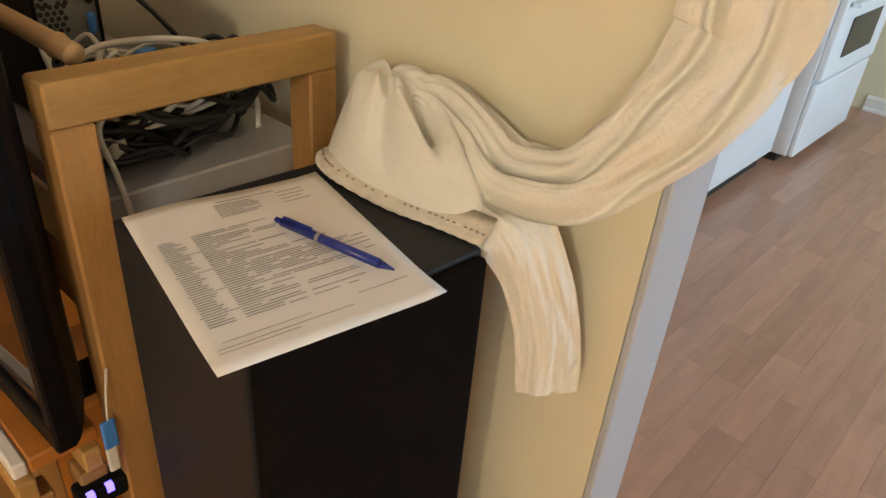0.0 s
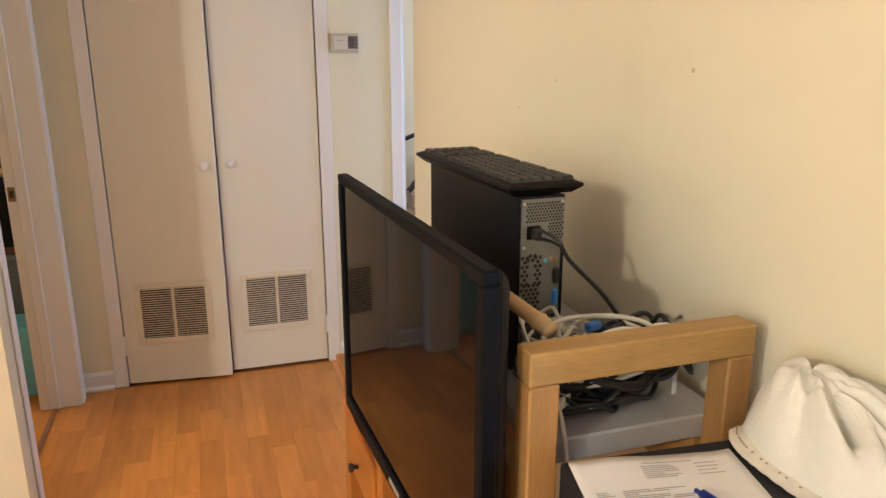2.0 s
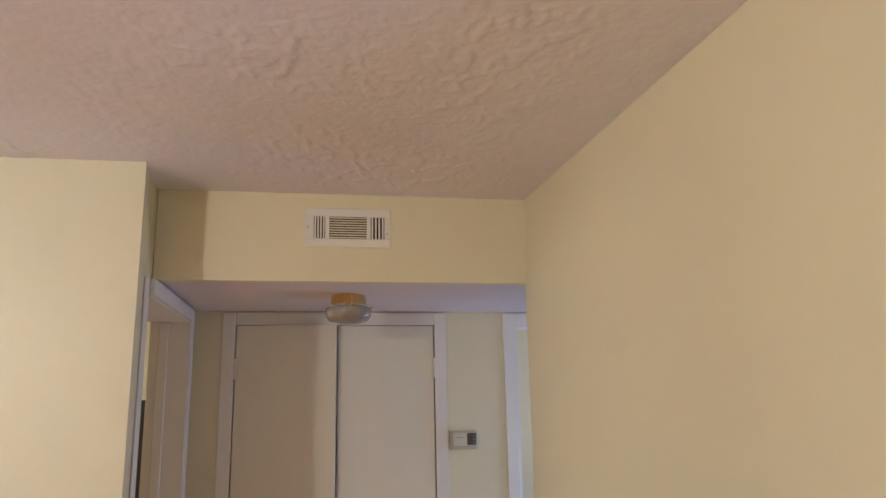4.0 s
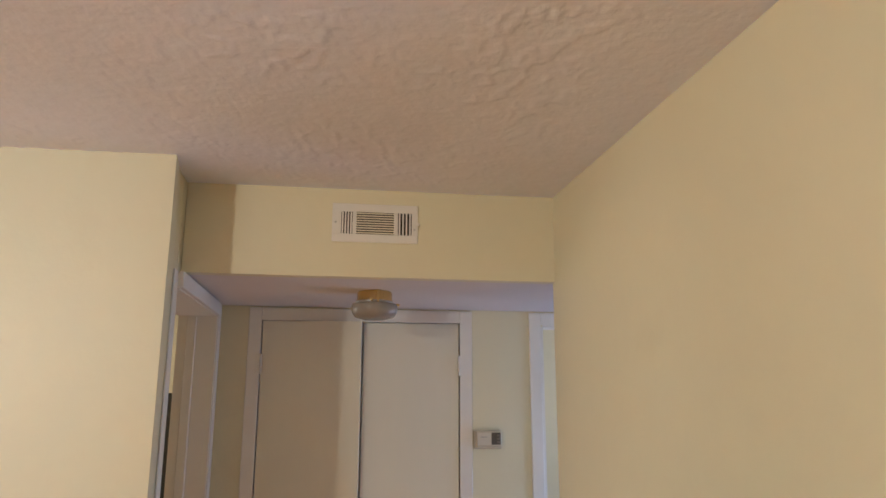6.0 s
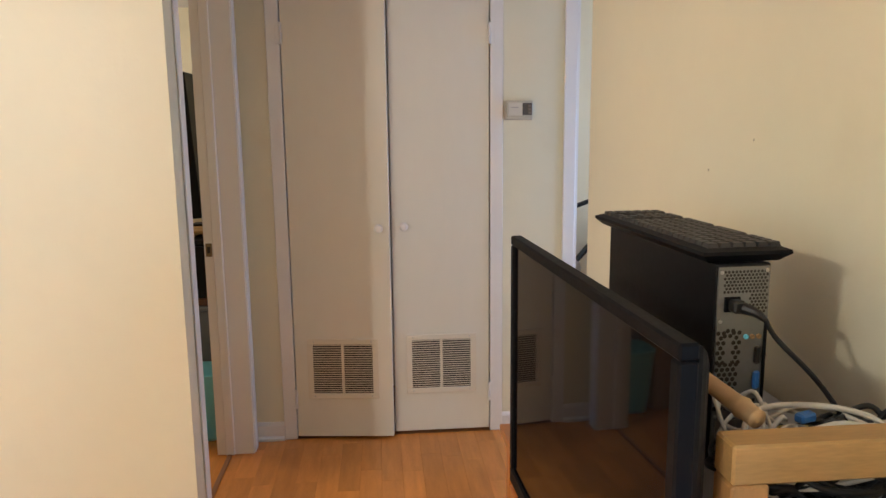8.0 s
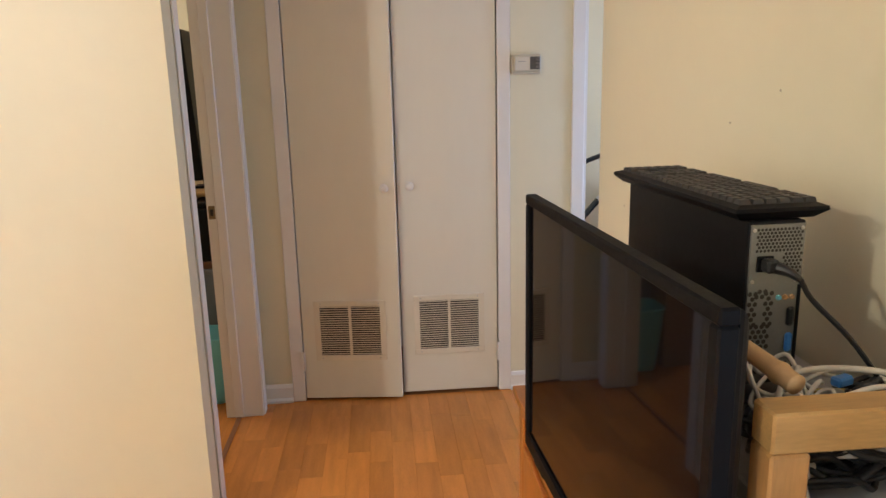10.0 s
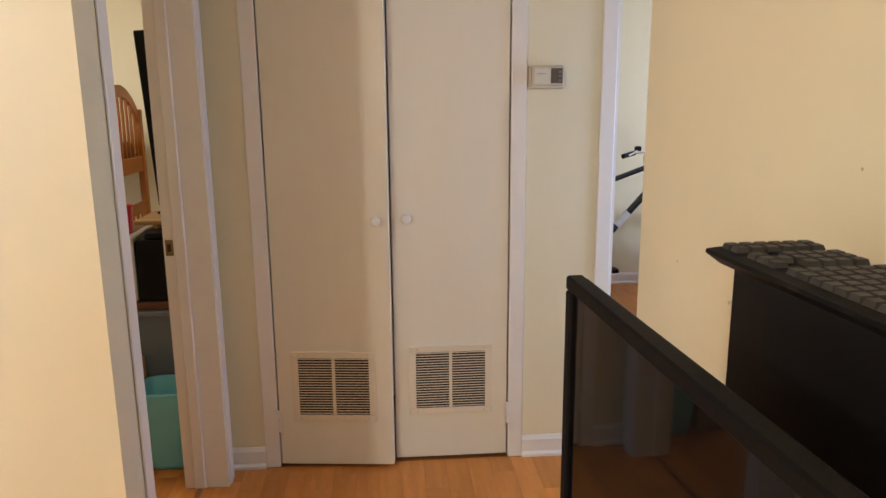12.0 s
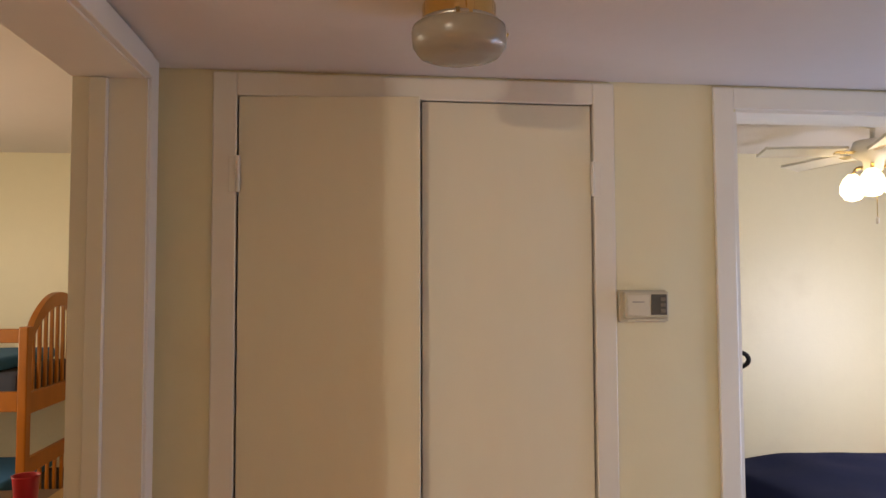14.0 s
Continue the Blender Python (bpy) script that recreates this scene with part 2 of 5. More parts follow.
def tube(pts, r, n=8, steps=8, bm=None, smooth=True):
    """A round tube along a smooth line; r is one radius or a function of 0..1."""
    bm = bm or bmesh.new()
    path = smooth_path(pts, n) if smooth else [Vector(p) for p in pts]
    rings = []
    side = None
    for i, p in enumerate(path):
        d = (path[min(i + 1, len(path) - 1)] - path[max(i - 1, 0)]).normalized()
        if side is None:
            side = d.cross(Vector((0, 0, 1)) if abs(d.z) < 0.9 else Vector((1, 0, 0))).normalized()
        side = (side - d * side.dot(d)).normalized()
        up = d.cross(side)
        rad = r(i / (len(path) - 1)) if callable(r) else r
        rings.append([bm.verts.new(p + (side * math.cos(2 * math.pi * k / steps) + up * math.sin(2 * math.pi * k / steps)) * rad) for k in range(steps)])
    for a, b in zip(rings, rings[1:]):
        for k in range(steps):
            j = (k + 1) % steps
            bm.faces.new((a[k], a[j], b[j], b[k]))
    bm.faces.new(rings[0][::-1])
    bm.faces.new(rings[-1])
    bmesh.ops.recalc_face_normals(bm, faces=bm.faces)
    return bm


def turned(cx, cy, deg):
    return Matrix.Translation((cx, cy, 0)) @ Matrix.Rotation(radians(deg), 4, "Z")


# ---- the large structure ----
WALL_Y = 3.245     # closet wall
CEIL, HALL = 2.415, 2.097
X_L = -3.0


def right_x(y):
    return 0.672 - 0.038 * y


structure("ground", box(-8, 9, -8, 12, -0.3, -0.05), M_FLOORBASE, "dark ground slab under the whole flat", "ground")
structure("floor", box(-3.4, 0.72, -2.8, 6.3, -0.05, -0.0012), M_FLOORBASE, "underlay of the orange laminate floor", "floor")
floor = bpy.data.objects["floor"]
structure("floor_bedroom", box(0.72, 3.6, 1.8, 5.86, -0.05, -0.0012), M_FLOORBASE, "underlay of the bedroom laminate floor", "floor")

bm = bmesh.new()
prism(bm, [(0.661, 0.29), (0.76, 0.29), (0.70, 2.33), (0.70, 2.45), (0.60, 2.45), (right_x(2.43), 2.432)], 0, 2.60)
structure("wall_east", bm, M_WALL, "cream painted partition wall with scuffs", "wall")
# Added sheet: its grey paints in the cool kitchen light on the wall's end.
structure("trim_wall_end", box(0.6605, 0.762, 0.279, 0.2895, 0, 2.415, bevel=0.002), mat("cool_lit_wall_end", (0.46, 0.49, 0.53), 0.45, vary=0.04, scale=3, bump=0.05), "added sheet on the partition end, coloured grey for the cool kitchen light", "trim")
we = bpy.data.objects["wall_east"]
for y_, z_, r_ in ((0.97, 1.43, 0.0045), (1.42, 1.40, 0.003), (1.60, 1.33, 0.003), (1.95, 1.02, 0.004), (1.33, 0.98, 0.0035), (2.2, 1.05, 0.003)):
    bm = lathe([(r_, 0.0005), (r_ * 0.8, -0.0012), (0.0, -0.0018)], (right_x(y_), y_, z_), "x", 10)
    part("nail_mark", bm, mat("scuff_grey", (0.55, 0.49, 0.37), 0.7) if y_ == 0.97 else bpy.data.materials["scuff_grey"], we)
structure("wall_hall_south", box(0.70, 1.7, 2.33, 2.45, 0, 2.6), M_WALL, "cream wall of the side hall", "wall")
bm = bmesh.new()
prism(bm, [(X_L, 2.12), (-0.712, 2.12), (-0.738, 2.305), (-0.738, 2.355), (-0.874, 2.355), (-0.874, 2.24), (X_L, 2.24)], 0, 2.6)
add_box(bm, -0.874, -0.737, 2.355, 3.12, 2.045, 2.6)
prism(bm, [(-0.874, 3.12), (-0.735, 3.12), (-0.739, WALL_Y), (-0.874, WALL_Y)], 0, 2.6)
structure("wall_west_hall", bm, M_WALL, "cream painted wall with the open bedroom doorway", "wall")
bm = bmesh.new()
add_box(bm, -0.874, -0.56, WALL_Y, 3.36, 0, 2.6)
add_box(bm, -0.56, 0.375, WALL_Y, 3.36, 2.045, 2.6)
add_box(bm, 0.375, 0.765, WALL_Y, 3.36, 0, 2.6)
add_box(bm, 0.765, 1.5, WALL_Y, 3.36, 2.035, 2.6)
add_box(bm, 1.5, 3.6, WALL_Y, 3.36, 0, 2.6)
structure("wall_north", bm, M_WALL, "cream painted wall round the closet and bedroom doorway", "wall")
structure("wall_closet", box(-0.66, 0.48, 3.9, 3.95, 0, 2.6), M_WALL, "plain back wall of the closet", "wall")
structure("wall_closet_side", box(0.48, 0.56, 3.36, 5.86, 0, 2.6), M_WALL, "plain wall between closet and bedroom", "wall")
structure("wall_bunk_side", box(-0.74, -0.66, 3.36, 6.3, 0, 2.6), M_WALL, "plain wall between closet and bunk room", "wall")
# outer walls, with window openings
def wall_x(name, x0, x1, y0, y1, wy0, wy1, wz0, wz1, label):
    bm = bmesh.new()
    add_box(bm, x0, x1, y0, wy0, 0, 2.6)
    add_box(bm, x0, x1, wy1, y1, 0, 2.6)
    add_box(bm, x0, x1, wy0, wy1, 0, wz0)
    add_box(bm, x0, x1, wy0, wy1, wz1, 2.6)
    structure(name, bm, M_WALL, label, "wall")


wall_x("wall_living_west", -3.12, -3.0, -2.8, 2.17, -2.5, -1.5, 0.85, 2.05, "cream living room wall with a window")
wall_x("wall_bedroom_east", 3.6, 3.72, 3.245, 5.98, 4.2, 5.3, 0.8, 1.8, "cream bedroom wall with a window")
wall_x("wall_bunk_west", -3.52, -3.4, 2.05, 6.42, 3.6, 4.8, 0.9, 2.1, "cream bunk room wall with a window")
# The opening in this end wall is added to carry the cool hall light.
wall_x("wall_hall_east", 1.7, 1.8, 2.33, 3.36, 2.58, 3.14, 0.7, 1.8, "cream wall closing the side hall, with an added window opening")
bm = bmesh.new()
add_box(bm, -3.12, 2.4, -2.92, -2.8, 0, 2.6)
add_box(bm, 4.0, 4.9, -2.92, -2.8, 0, 2.6)
add_box(bm, 2.4, 4.0, -2.92, -2.8, 0, 0.9)
add_box(bm, 2.4, 4.0, -2.92, -2.8, 2.1, 2.6)
structure("wall_south", bm, M_WALL, "cream wall with the kitchen window", "wall")
structure("wall_kitchen_east", box(4.75, 4.87, -2.8, 1.8, 0, 2.6), M_WALL, "cream kitchen end wall", "wall")
structure("wall_kitchen_north", box(0.74, 4.75, 1.68, 1.8, 0, 2.6), M_WALL, "cream kitchen wall behind the appliances", "wall")
structure("wall_bedroom_north", box(0.48, 3.72, 5.86, 5.98, 0, 2.6), M_WALL, "cream bedroom wall behind the bicycle", "wall")
structure("wall_bunk_north", box(-3.52, -0.66, 6.3, 6.42, 0, 2.6), M_WALL, "cream bunk room end wall", "wall")

# ceilings
def bumpy_ceiling(name, x0, x1, y0, y1, z, step, amp, label):
    bm = bmesh.new()
    nx, ny = int((x1 - x0) / step), int((y1 - y0) / step)
    g = []
    for i in range(nx + 1):
        col = []
        for j in range(ny + 1):
            x, y = x0 + (x1 - x0) * i / nx, y0 + (y1 - y0) * j / ny
            wx, wy = x + 0.03 * noise.noise(Vector((x * 16, y * 16, 1.0))), y + 0.03 * noise.noise(Vector((x * 16, y * 16, 6.0)))
            h = noise.noise(Vector((wx * 21, wy * 10, 3.1))) + 0.7 * noise.noise(Vector((wx * 48, wy * 24, 8.3)))
            patch = 0.12 + 0.88 * max(0.0, min(1.0, 0.4 + 1.9 * noise.noise(Vector((x * 2.6, y * 2.6, 5.0)))))
            splat = max(0.0, min(1.0, (h - 0.10) / 0.16))
            grain = 0.16 * noise.noise(Vector((x * 70, y * 45, 2.0)))
            col.append(bm.verts.new((x, y, z - amp * (0.25 + patch * splat * (1 + 0.4 * grain) + grain))))
        g.append(col)
    for i in range(nx):
        for j in range(ny):
            bm.faces.new((g[i][j], g[i][j + 1], g[i + 1][j + 1], g[i + 1][j]))
    top = box(x0, x1, y0, y1, z + 0.003, z + 0.1)
    me = bpy.data.meshes.new("slab")
    top.to_mesh(me)
    top.free()
    bm.from_mesh(me)
    ob = structure(name, bm, M_CEIL, label, "ceiling")
    for p in ob.data.polygons:
        p.use_smooth = True


bumpy_ceiling("ceiling", -1.9, 0.72, 0.3, 2.43, CEIL, 0.007, 0.0022, "off-white knockdown-textured plaster ceiling")
structure("ceiling_living", box(-3.0, 4.75, -2.8, 0.3, CEIL, 2.55), M_CEIL, "off-white textured plaster ceiling", "ceiling")
structure("ceiling_living_side", box(-3.0, -1.9, 0.3, 2.17, CEIL, 2.55), M_CEIL, "off-white textured plaster ceiling", "ceiling")
structure("ceiling_kitchen", box(0.72, 4.75, 0.3, 1.7, CEIL, 2.55), M_CEIL, "off-white kitchen ceiling", "ceiling")
structure("ceiling_hall", box(-0.76, 1.75, 2.43, WALL_Y + 0.01, HALL, 2.16), M_HALLCEIL, "smooth dropped hall ceiling", "ceiling")
structure("wall_soffit", box(-0.735, right_x(2.42) + 0.01, 2.408, 2.45, HALL - 0.003, 2.5), M_WALL, "cream soffit face above the hall", "wall")
structure("ceiling_bedroom", box(0.48, 3.72, 3.3, 5.98, 2.42, 2.55), M_HALLCEIL, "white bedroom ceiling", "ceiling")
structure("ceiling_bunk_room", box(-3.52, -0.66, 2.1, 6.42, 2.42, 2.55), M_HALLCEIL, "white bunk room ceiling", "ceiling")
structure("roof", box(-3.6, 4.9, -3.0, 6.5, 2.6, 2.7), M_FLOORBASE, "plain roof slab over the flat", "roof")


def window(name, x0, x1, y0, y1, z0, z1):
    w = base(name, ((x0 + x1) / 2, (y0 + y1) / 2, z0), "white framed window out of view in the wall", "window", kind="structure")
    along_x = (x1 - x0) > (y1 - y0)
    f = 0.04
    bm = bmesh.new()
    add_box(bm, x0, x1, y0, y1, z0, z0 + f)
    add_box(bm, x0, x1, y0, y1, z1 - f, z1)
    if along_x:
        for a in (x0, (x0 + x1) / 2 - f / 2, x1 - f):
            add_box(bm, a, a + f, y0 + 0.004, y1 - 0.004, z0 + f, z1 - f)
    else:
        for a in (y0, (y0 + y1) / 2 - f / 2, y1 - f):
            add_box(bm, x0 + 0.004, x1 - 0.004, a, a + f, z0 + f, z1 - f)
    part("window_frame", bm, M_WHITE, w)


window("window_1", -3.11, -3.06, -2.5, -1.5, 0.85, 2.05)
window("window_2", 2.4, 4.0, -2.9, -2.85, 0.9, 2.1)
window("window_3", 3.65, 3.70, 4.2, 5.3, 0.8, 1.8)
window("window_4", -3.50, -3.45, 3.6, 4.8, 0.9, 2.1)
# Added window, only there to hold the side hall's extra light.
window("added_hall_window", 1.74, 1.79, 2.58, 3.14, 0.7, 1.8)


# ---- trim, casings and doors ----
def casing_y(name, x0, x1, top, y, w, label):
    """Door casing on a wall that faces -y: two uprights and a head with rounded edges."""
    t = base(name, (x0, y, 0), label, "door casing", kind="structure")
    for a in (x0, x1 - w):
        part("casing_upright", box(a, a + w, y, y + 0.011, 0.001, top, bevel=0.004, seg=2), M_WHITE, t)
    part("casing_head", box(x0 + w - 0.0005, x1 - w + 0.0005, y + 0.001, y + 0.011, top - w, top, bevel=0.003, seg=2), M_WHITE, t)
    return t


t = casing_y("trim_closet", -0.604, 0.42, 2.09, 3.233, 0.058, "white painted wooden closet door casing")
part("jamb", box(-0.560, -0.547, 3.243, 3.36, 0.001, 2.033), M_WHITE, t)
part("jamb", box(0.363, 0.375, 3.243, 3.36, 0.001, 2.033), M_WHITE, t)
part("jamb_head", box(-0.547, 0.363, 3.243, 3.36, 2.034, 2.046), M_WHITE, t)
t = casing_y("trim_bedroom", 0.696, 1.57, 2.09, 3.233, 0.058, "white painted wooden bedroom door casing")
part("jamb", box(0.754, 0.766, 3.242, 3.37, 0.001, 2.025), M_WHITE, t)
part("jamb", box(1.499, 1.512, 3.242, 3.37, 0.001, 2.025), M_WHITE, t)
part("jamb_head", box(0.766, 1.499, 3.242, 3.37, 2.024, 2.036), M_WHITE, t)
part("door_stop", box(0.766, 0.776, 3.29, 3.325, 0.001, 2.024), M_WHITE, t)

# west doorway: jambs, stops, casings, strike plate
t = base("trim_bunk_room", (-0.8, 3.11, 0), "white painted wooden door frame with a worn strike plate", "door frame", kind="structure")
part("jamb", box(-0.884, -0.722, 3.106, 3.121, 0.001, 2.03), M_WHITE, t)
part("jamb", box(-0.884, -0.734, 2.3555, 2.369, 0.001, 2.03), M_WHITE, t)
part("jamb_head", box(-0.884, -0.727, 2.369, 3.106, 2.03, 2.046), M_WHITE, t)
part("door_stop", box(-0.846, -0.806, 3.094, 3.1065, 0.002, 2.029, bevel=0.003), M_WHITE, t)
part("door_stop", box(-0.846, -0.806, 2.3685, 2.380, 0.002, 2.029, bevel=0.003), M_WHITE, t)
part("casing_upright", box(-0.733, -0.716, 3.116, 3.176, 0.001, 2.09, bevel=0.004, seg=2), M_WHITE, t)
part("casing_upright", box(-0.7375, -0.7305, 2.307, 2.359, 0.001, 2.09, bevel=0.004, seg=2), M_WHITE, t)
part("casing_head", box(-0.732, -0.712, 2.359, 3.116, 2.034, 2.089, bevel=0.003, seg=2), M_WHITE, t)
strike = part("strike_plate", box(-0.878, -0.851, 3.103, 3.107, 0.90, 0.957, bevel=0.002), M_AGED, t, "tarnished brass strike plate")
part("latch_hole", box(-0.871, -0.858, 3.1018, 3.1035, 0.915, 0.942), M_DARKGAP, strike)
structure("threshold_strip", box(-0.838, -0.818, 2.369, 3.106, 0.0, 0.006, bevel=0.002), M_FLOORBASE, "thin dark floor joint strip in the doorway", "threshold")


def baseboard(name, p, q, side):
    """Skirting with a moulded top from p to q; side is the way into the room."""
    p, q, side = Vector((*p, 0)), Vector((*q, 0)), Vector((*side, 0))
    prof = [(0, 0), (0.020, 0), (0.020, 0.012), (0.012, 0.022), (0.012, 0.072), (0.005, 0.087), (0, 0.088)]
    bm = bmesh.new()
    a = [bm.verts.new(p + side * d + Vector((0, 0, h))) for d, h in prof]
    b = [bm.verts.new(q + side * d + Vector((0, 0, h))) for d, h in prof]
    for i in range(len(prof) - 1):
        bm.faces.new((a[i], a[i + 1], b[i + 1], b[i]))
    bm.faces.new(a)
    bm.faces.new(b[::-1])
    bmesh.ops.recalc_face_normals(bm, faces=bm.faces)
    structure(name, bm, M_WHITE, "white moulded wooden baseboard", "baseboard")


baseboard("baseboard", (-0.738, WALL_Y), (-0.604, WALL_Y), (0, -1))
baseboard("baseboard_closet", (0.42, WALL_Y), (0.696, WALL_Y), (0, -1))
baseboard("baseboard_bedroom", (0.56, 5.86), (3.6, 5.86), (0, -1))
baseboard("baseboard_kitchen", (4.75, -2.8), (4.75, 0.9), (-1, 0))
baseboard("baseboard_east", (right_x(0.3), 0.30), (right_x(2.44), 2.44), (-1, 0))


def grille(parent, x0, x1, z0, z1, y, tr):
    """Return-air grille: frame, mullion, slanted louvres and corner screws."""
    f = 0.026
    mid = (x0 + x1) / 2
    bm = bmesh.new()
    add_box(bm, x0 - f, x1 + f, y - 0.007, y, z1, z1 + f, bevel=0.002, m=tr)
    add_box(bm, x0 - f, x1 + f, y - 0.007, y, z0 - f, z0, bevel=0.002, m=tr)
    add_box(bm, x0 - f, x0, y - 0.0068, y, z0, z1, m=tr)
    add_box(bm, x1, x1 + f, y - 0.0068, y, z0, z1, m=tr)
    add_box(bm, mid - 0.006, mid + 0.006, y - 0.0068, y, z0, z1, m=tr)
    g = part("grille", bm, M_GRILLE, parent, "ivory metal air grille with fine louvres")
    # Dark sheet on the solid leaf, coloured for the shade between louvres.
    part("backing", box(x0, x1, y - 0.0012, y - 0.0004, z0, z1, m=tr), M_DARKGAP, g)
    n = 22
    me = None
    for a, b in ((x0, mid - 0.006), (mid + 0.006, x1)):
        for i in range(n):
            z = z0 + (i + 0.5) * (z1 - z0) / n
            bm = bmesh.new()
            add_box(bm, a, b, y - 0.0062, y - 0.0015, z - 0.0022, z + 0.0016)
            for v in bm.verts:
                v.co.z += (v.co.y - y) * -0.45
                v.co = tr @ v.co
            part("louvre", bm, M_GRILLE, g)
    for x in (x0 + 0.005, x1 - 0.005):
        for z in (z0 - f / 2, z1 + f / 2):
            bm = lathe([(0.0035, 0), (0.0030, -0.0015), (0.0, -0.002)], (x, y - 0.007, z), "y", 8)
            bmesh.ops.transform(bm, matrix=tr, verts=bm.verts)
            part("screw", bm, M_STEEL, g)


def closet_door(name, x0, x1, y, tr, knob_x, gx, label):
    d = base(name, (x0, y, 0), label, "door", kind="structure")
    part("door_leaf", box(x0, x1, y, y + 0.034, 0.014, 2.030, bevel=0.0025, seg=2, m=tr), M_DOOR, d)
    bm = lathe([(0.013, 0), (0.011, -0.004), (0.0085, -0.014), (0.016, -0.022), (0.0195, -0.030), (0.0185, -0.036), (0.012, -0.0395), (0, -0.040)], (knob_x, y, 0.995), "y", 20)
    bmesh.ops.transform(bm, matrix=tr, verts=bm.verts)
    part("knob", bm, M_WHITE, d, "round white painted wooden knob", True)
    grille(d, gx, gx + 0.274, 0.226, 0.459, y, tr)
    hx = x0 if knob_x > (x0 + x1) / 2 else x1
    for z in (1.79, 0.155):
        bm = bmesh.new()
        s = -1 if hx == x0 else 1
        add_box(bm, hx - 0.001 if s > 0 else hx - 0.022, hx + 0.022 if s > 0 else hx + 0.001, 3.2288, 3.2336, z, z + 0.09, bevel=0.001)
        lathe([(0.0055, 0), (0.0055, 0.09)], (hx, 3.2285, z), "z", 10, bm)
        h = part("hinge", bm, M_WHITE, d, "painted-over butt hinge")
    return d


hinge = Matrix.Translation((-0.5415, 3.238, 0)) @ Matrix.Rotation(radians(-6.2), 4, "Z") @ Matrix.Translation((0.5415, -3.238, 0))
closet_door("door_1", -0.5415, -0.094, 3.238, hinge, -0.140, -0.458, "ivory flat closet door standing slightly ajar")
closet_door("door_2", -0.088, 0.3575, 3.242, Matrix(), -0.033, -0.004, "ivory flat closet door closed beside the other leaf")


# ---- hall fixtures ----
v = base("ceiling_register", (-0.08, 2.408, 2.22), "white steel air register on the soffit face", "air vent")
x0, x1, z0, z1, y = -0.232, 0.074, 2.219, 2.360, 2.4075
bm = bmesh.new()
xs = [x0, x0 + 0.032, x0 + 0.072, x0 + 0.086, x1 - 0.086, x1 - 0.072, x1 - 0.022, x1]
add_box(bm, x0, x1, y - 0.006, y, z1 - 0.030, z1, bevel=0.002)
add_box(bm, x0, x1, y - 0.006, y, z0, z0 + 0.030, bevel=0.002)
for a, b in ((xs[0], xs[1]), (xs[2], xs[3]), (xs[4], xs[5]), (xs[6], xs[7])):
    add_box(bm, a, b, y - 0.0058, y, z0 + 0.030, z1 - 0.030)
part("frame", bm, M_WHITE, v)
# Dark sheet paints in the shade of the duct behind the slats.
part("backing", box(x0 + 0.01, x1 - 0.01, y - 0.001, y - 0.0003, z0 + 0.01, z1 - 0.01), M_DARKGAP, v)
for a, b, n in ((xs[1], xs[2], 4), (xs[5], xs[6], 4)):
    for i in range(n):
        c = a + (i + 0.5) * (b - a) / n
        part("slat", box(c - 0.0028, c + 0.0028, y - 0.0055, y - 0.0012, z0 + 0.030, z1 - 0.030), M_WHITE, v)
for i in range(9):
    z = z0 + 0.030 + (i + 0.5) * (z1 - z0 - 0.06) / 9
    part("slat", box(xs[3], xs[4], y - 0.005, y - 0.0012, z - 0.0022, z + 0.0022), M_GRILLE, v)
part("lever", box(x1 - 0.014, x1 + 0.006, y - 0.013, y - 0.006, 2.286, 2.294, bevel=0.001), M_WHITE, v)
for x in (x0 + 0.012, x1 - 0.012):
    part("screw", lathe([(0.004, 0), (0.003, -0.002), (0, -0.0025)], (x, y - 0.006, 2.29 if x < 0 else 2.27), "y", 8), M_STEEL, v)

lamp = base("ceiling_light", (-0.06, 2.76, 2.0), "brass ceiling light with a frosted glass bowl", "ceiling light")
part("canopy", lathe([(0.066, 2.0965), (0.070, 2.090), (0.070, 2.066), (0.074, 2.060), (0.074, 2.052), (0.069, 2.046), (0.0, 2.046)], (-0.06, 2.76, 0), "z", 32), M_BRASS, lamp, "polished brass canopy", True)
part("bowl", lathe([(0.082, 2.048), (0.089, 2.046), (0.091, 2.036), (0.089, 2.012), (0.078, 1.996), (0.045, 1.986), (0.0, 1.983)], (-0.06, 2.76, 0), "z", 32), M_FROST, lamp, "frosted glass bowl", True)
part("rim_band", lathe([(0.0745, 2.058), (0.078, 2.056), (0.078, 2.050), (0.0745, 2.048)], (-0.06, 2.76, 0), "z", 32), M_STEEL, lamp, "bright rim band", True)
for a in (20, 140, 260):
    c, s = math.cos(radians(a)), math.sin(radians(a))
    part("thumbscrew", tube([(-0.06 + c * 0.078, 2.76 + s * 0.078, 2.052), (-0.06 + c * 0.108, 2.76 + s * 0.108, 2.052)], 0.0045, 2), M_BRASS, lamp)
part("stem", lathe([(0.008, 2.045), (0.008, 2.0975)], (-0.05, 2.69, 0), "z", 10), M_BRASS, lamp)

# Brass pendant added above the unseen light; its form is assumed.
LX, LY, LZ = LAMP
pend = base("added_pendant_lamp", (LX, LY, CEIL), "added brass pendant holding the unseen living room light", "pendant lamp")
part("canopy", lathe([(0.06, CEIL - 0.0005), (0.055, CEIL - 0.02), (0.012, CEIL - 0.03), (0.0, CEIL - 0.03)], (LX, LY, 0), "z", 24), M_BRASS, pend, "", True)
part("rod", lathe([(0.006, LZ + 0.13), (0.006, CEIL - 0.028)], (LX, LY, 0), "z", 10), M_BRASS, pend)
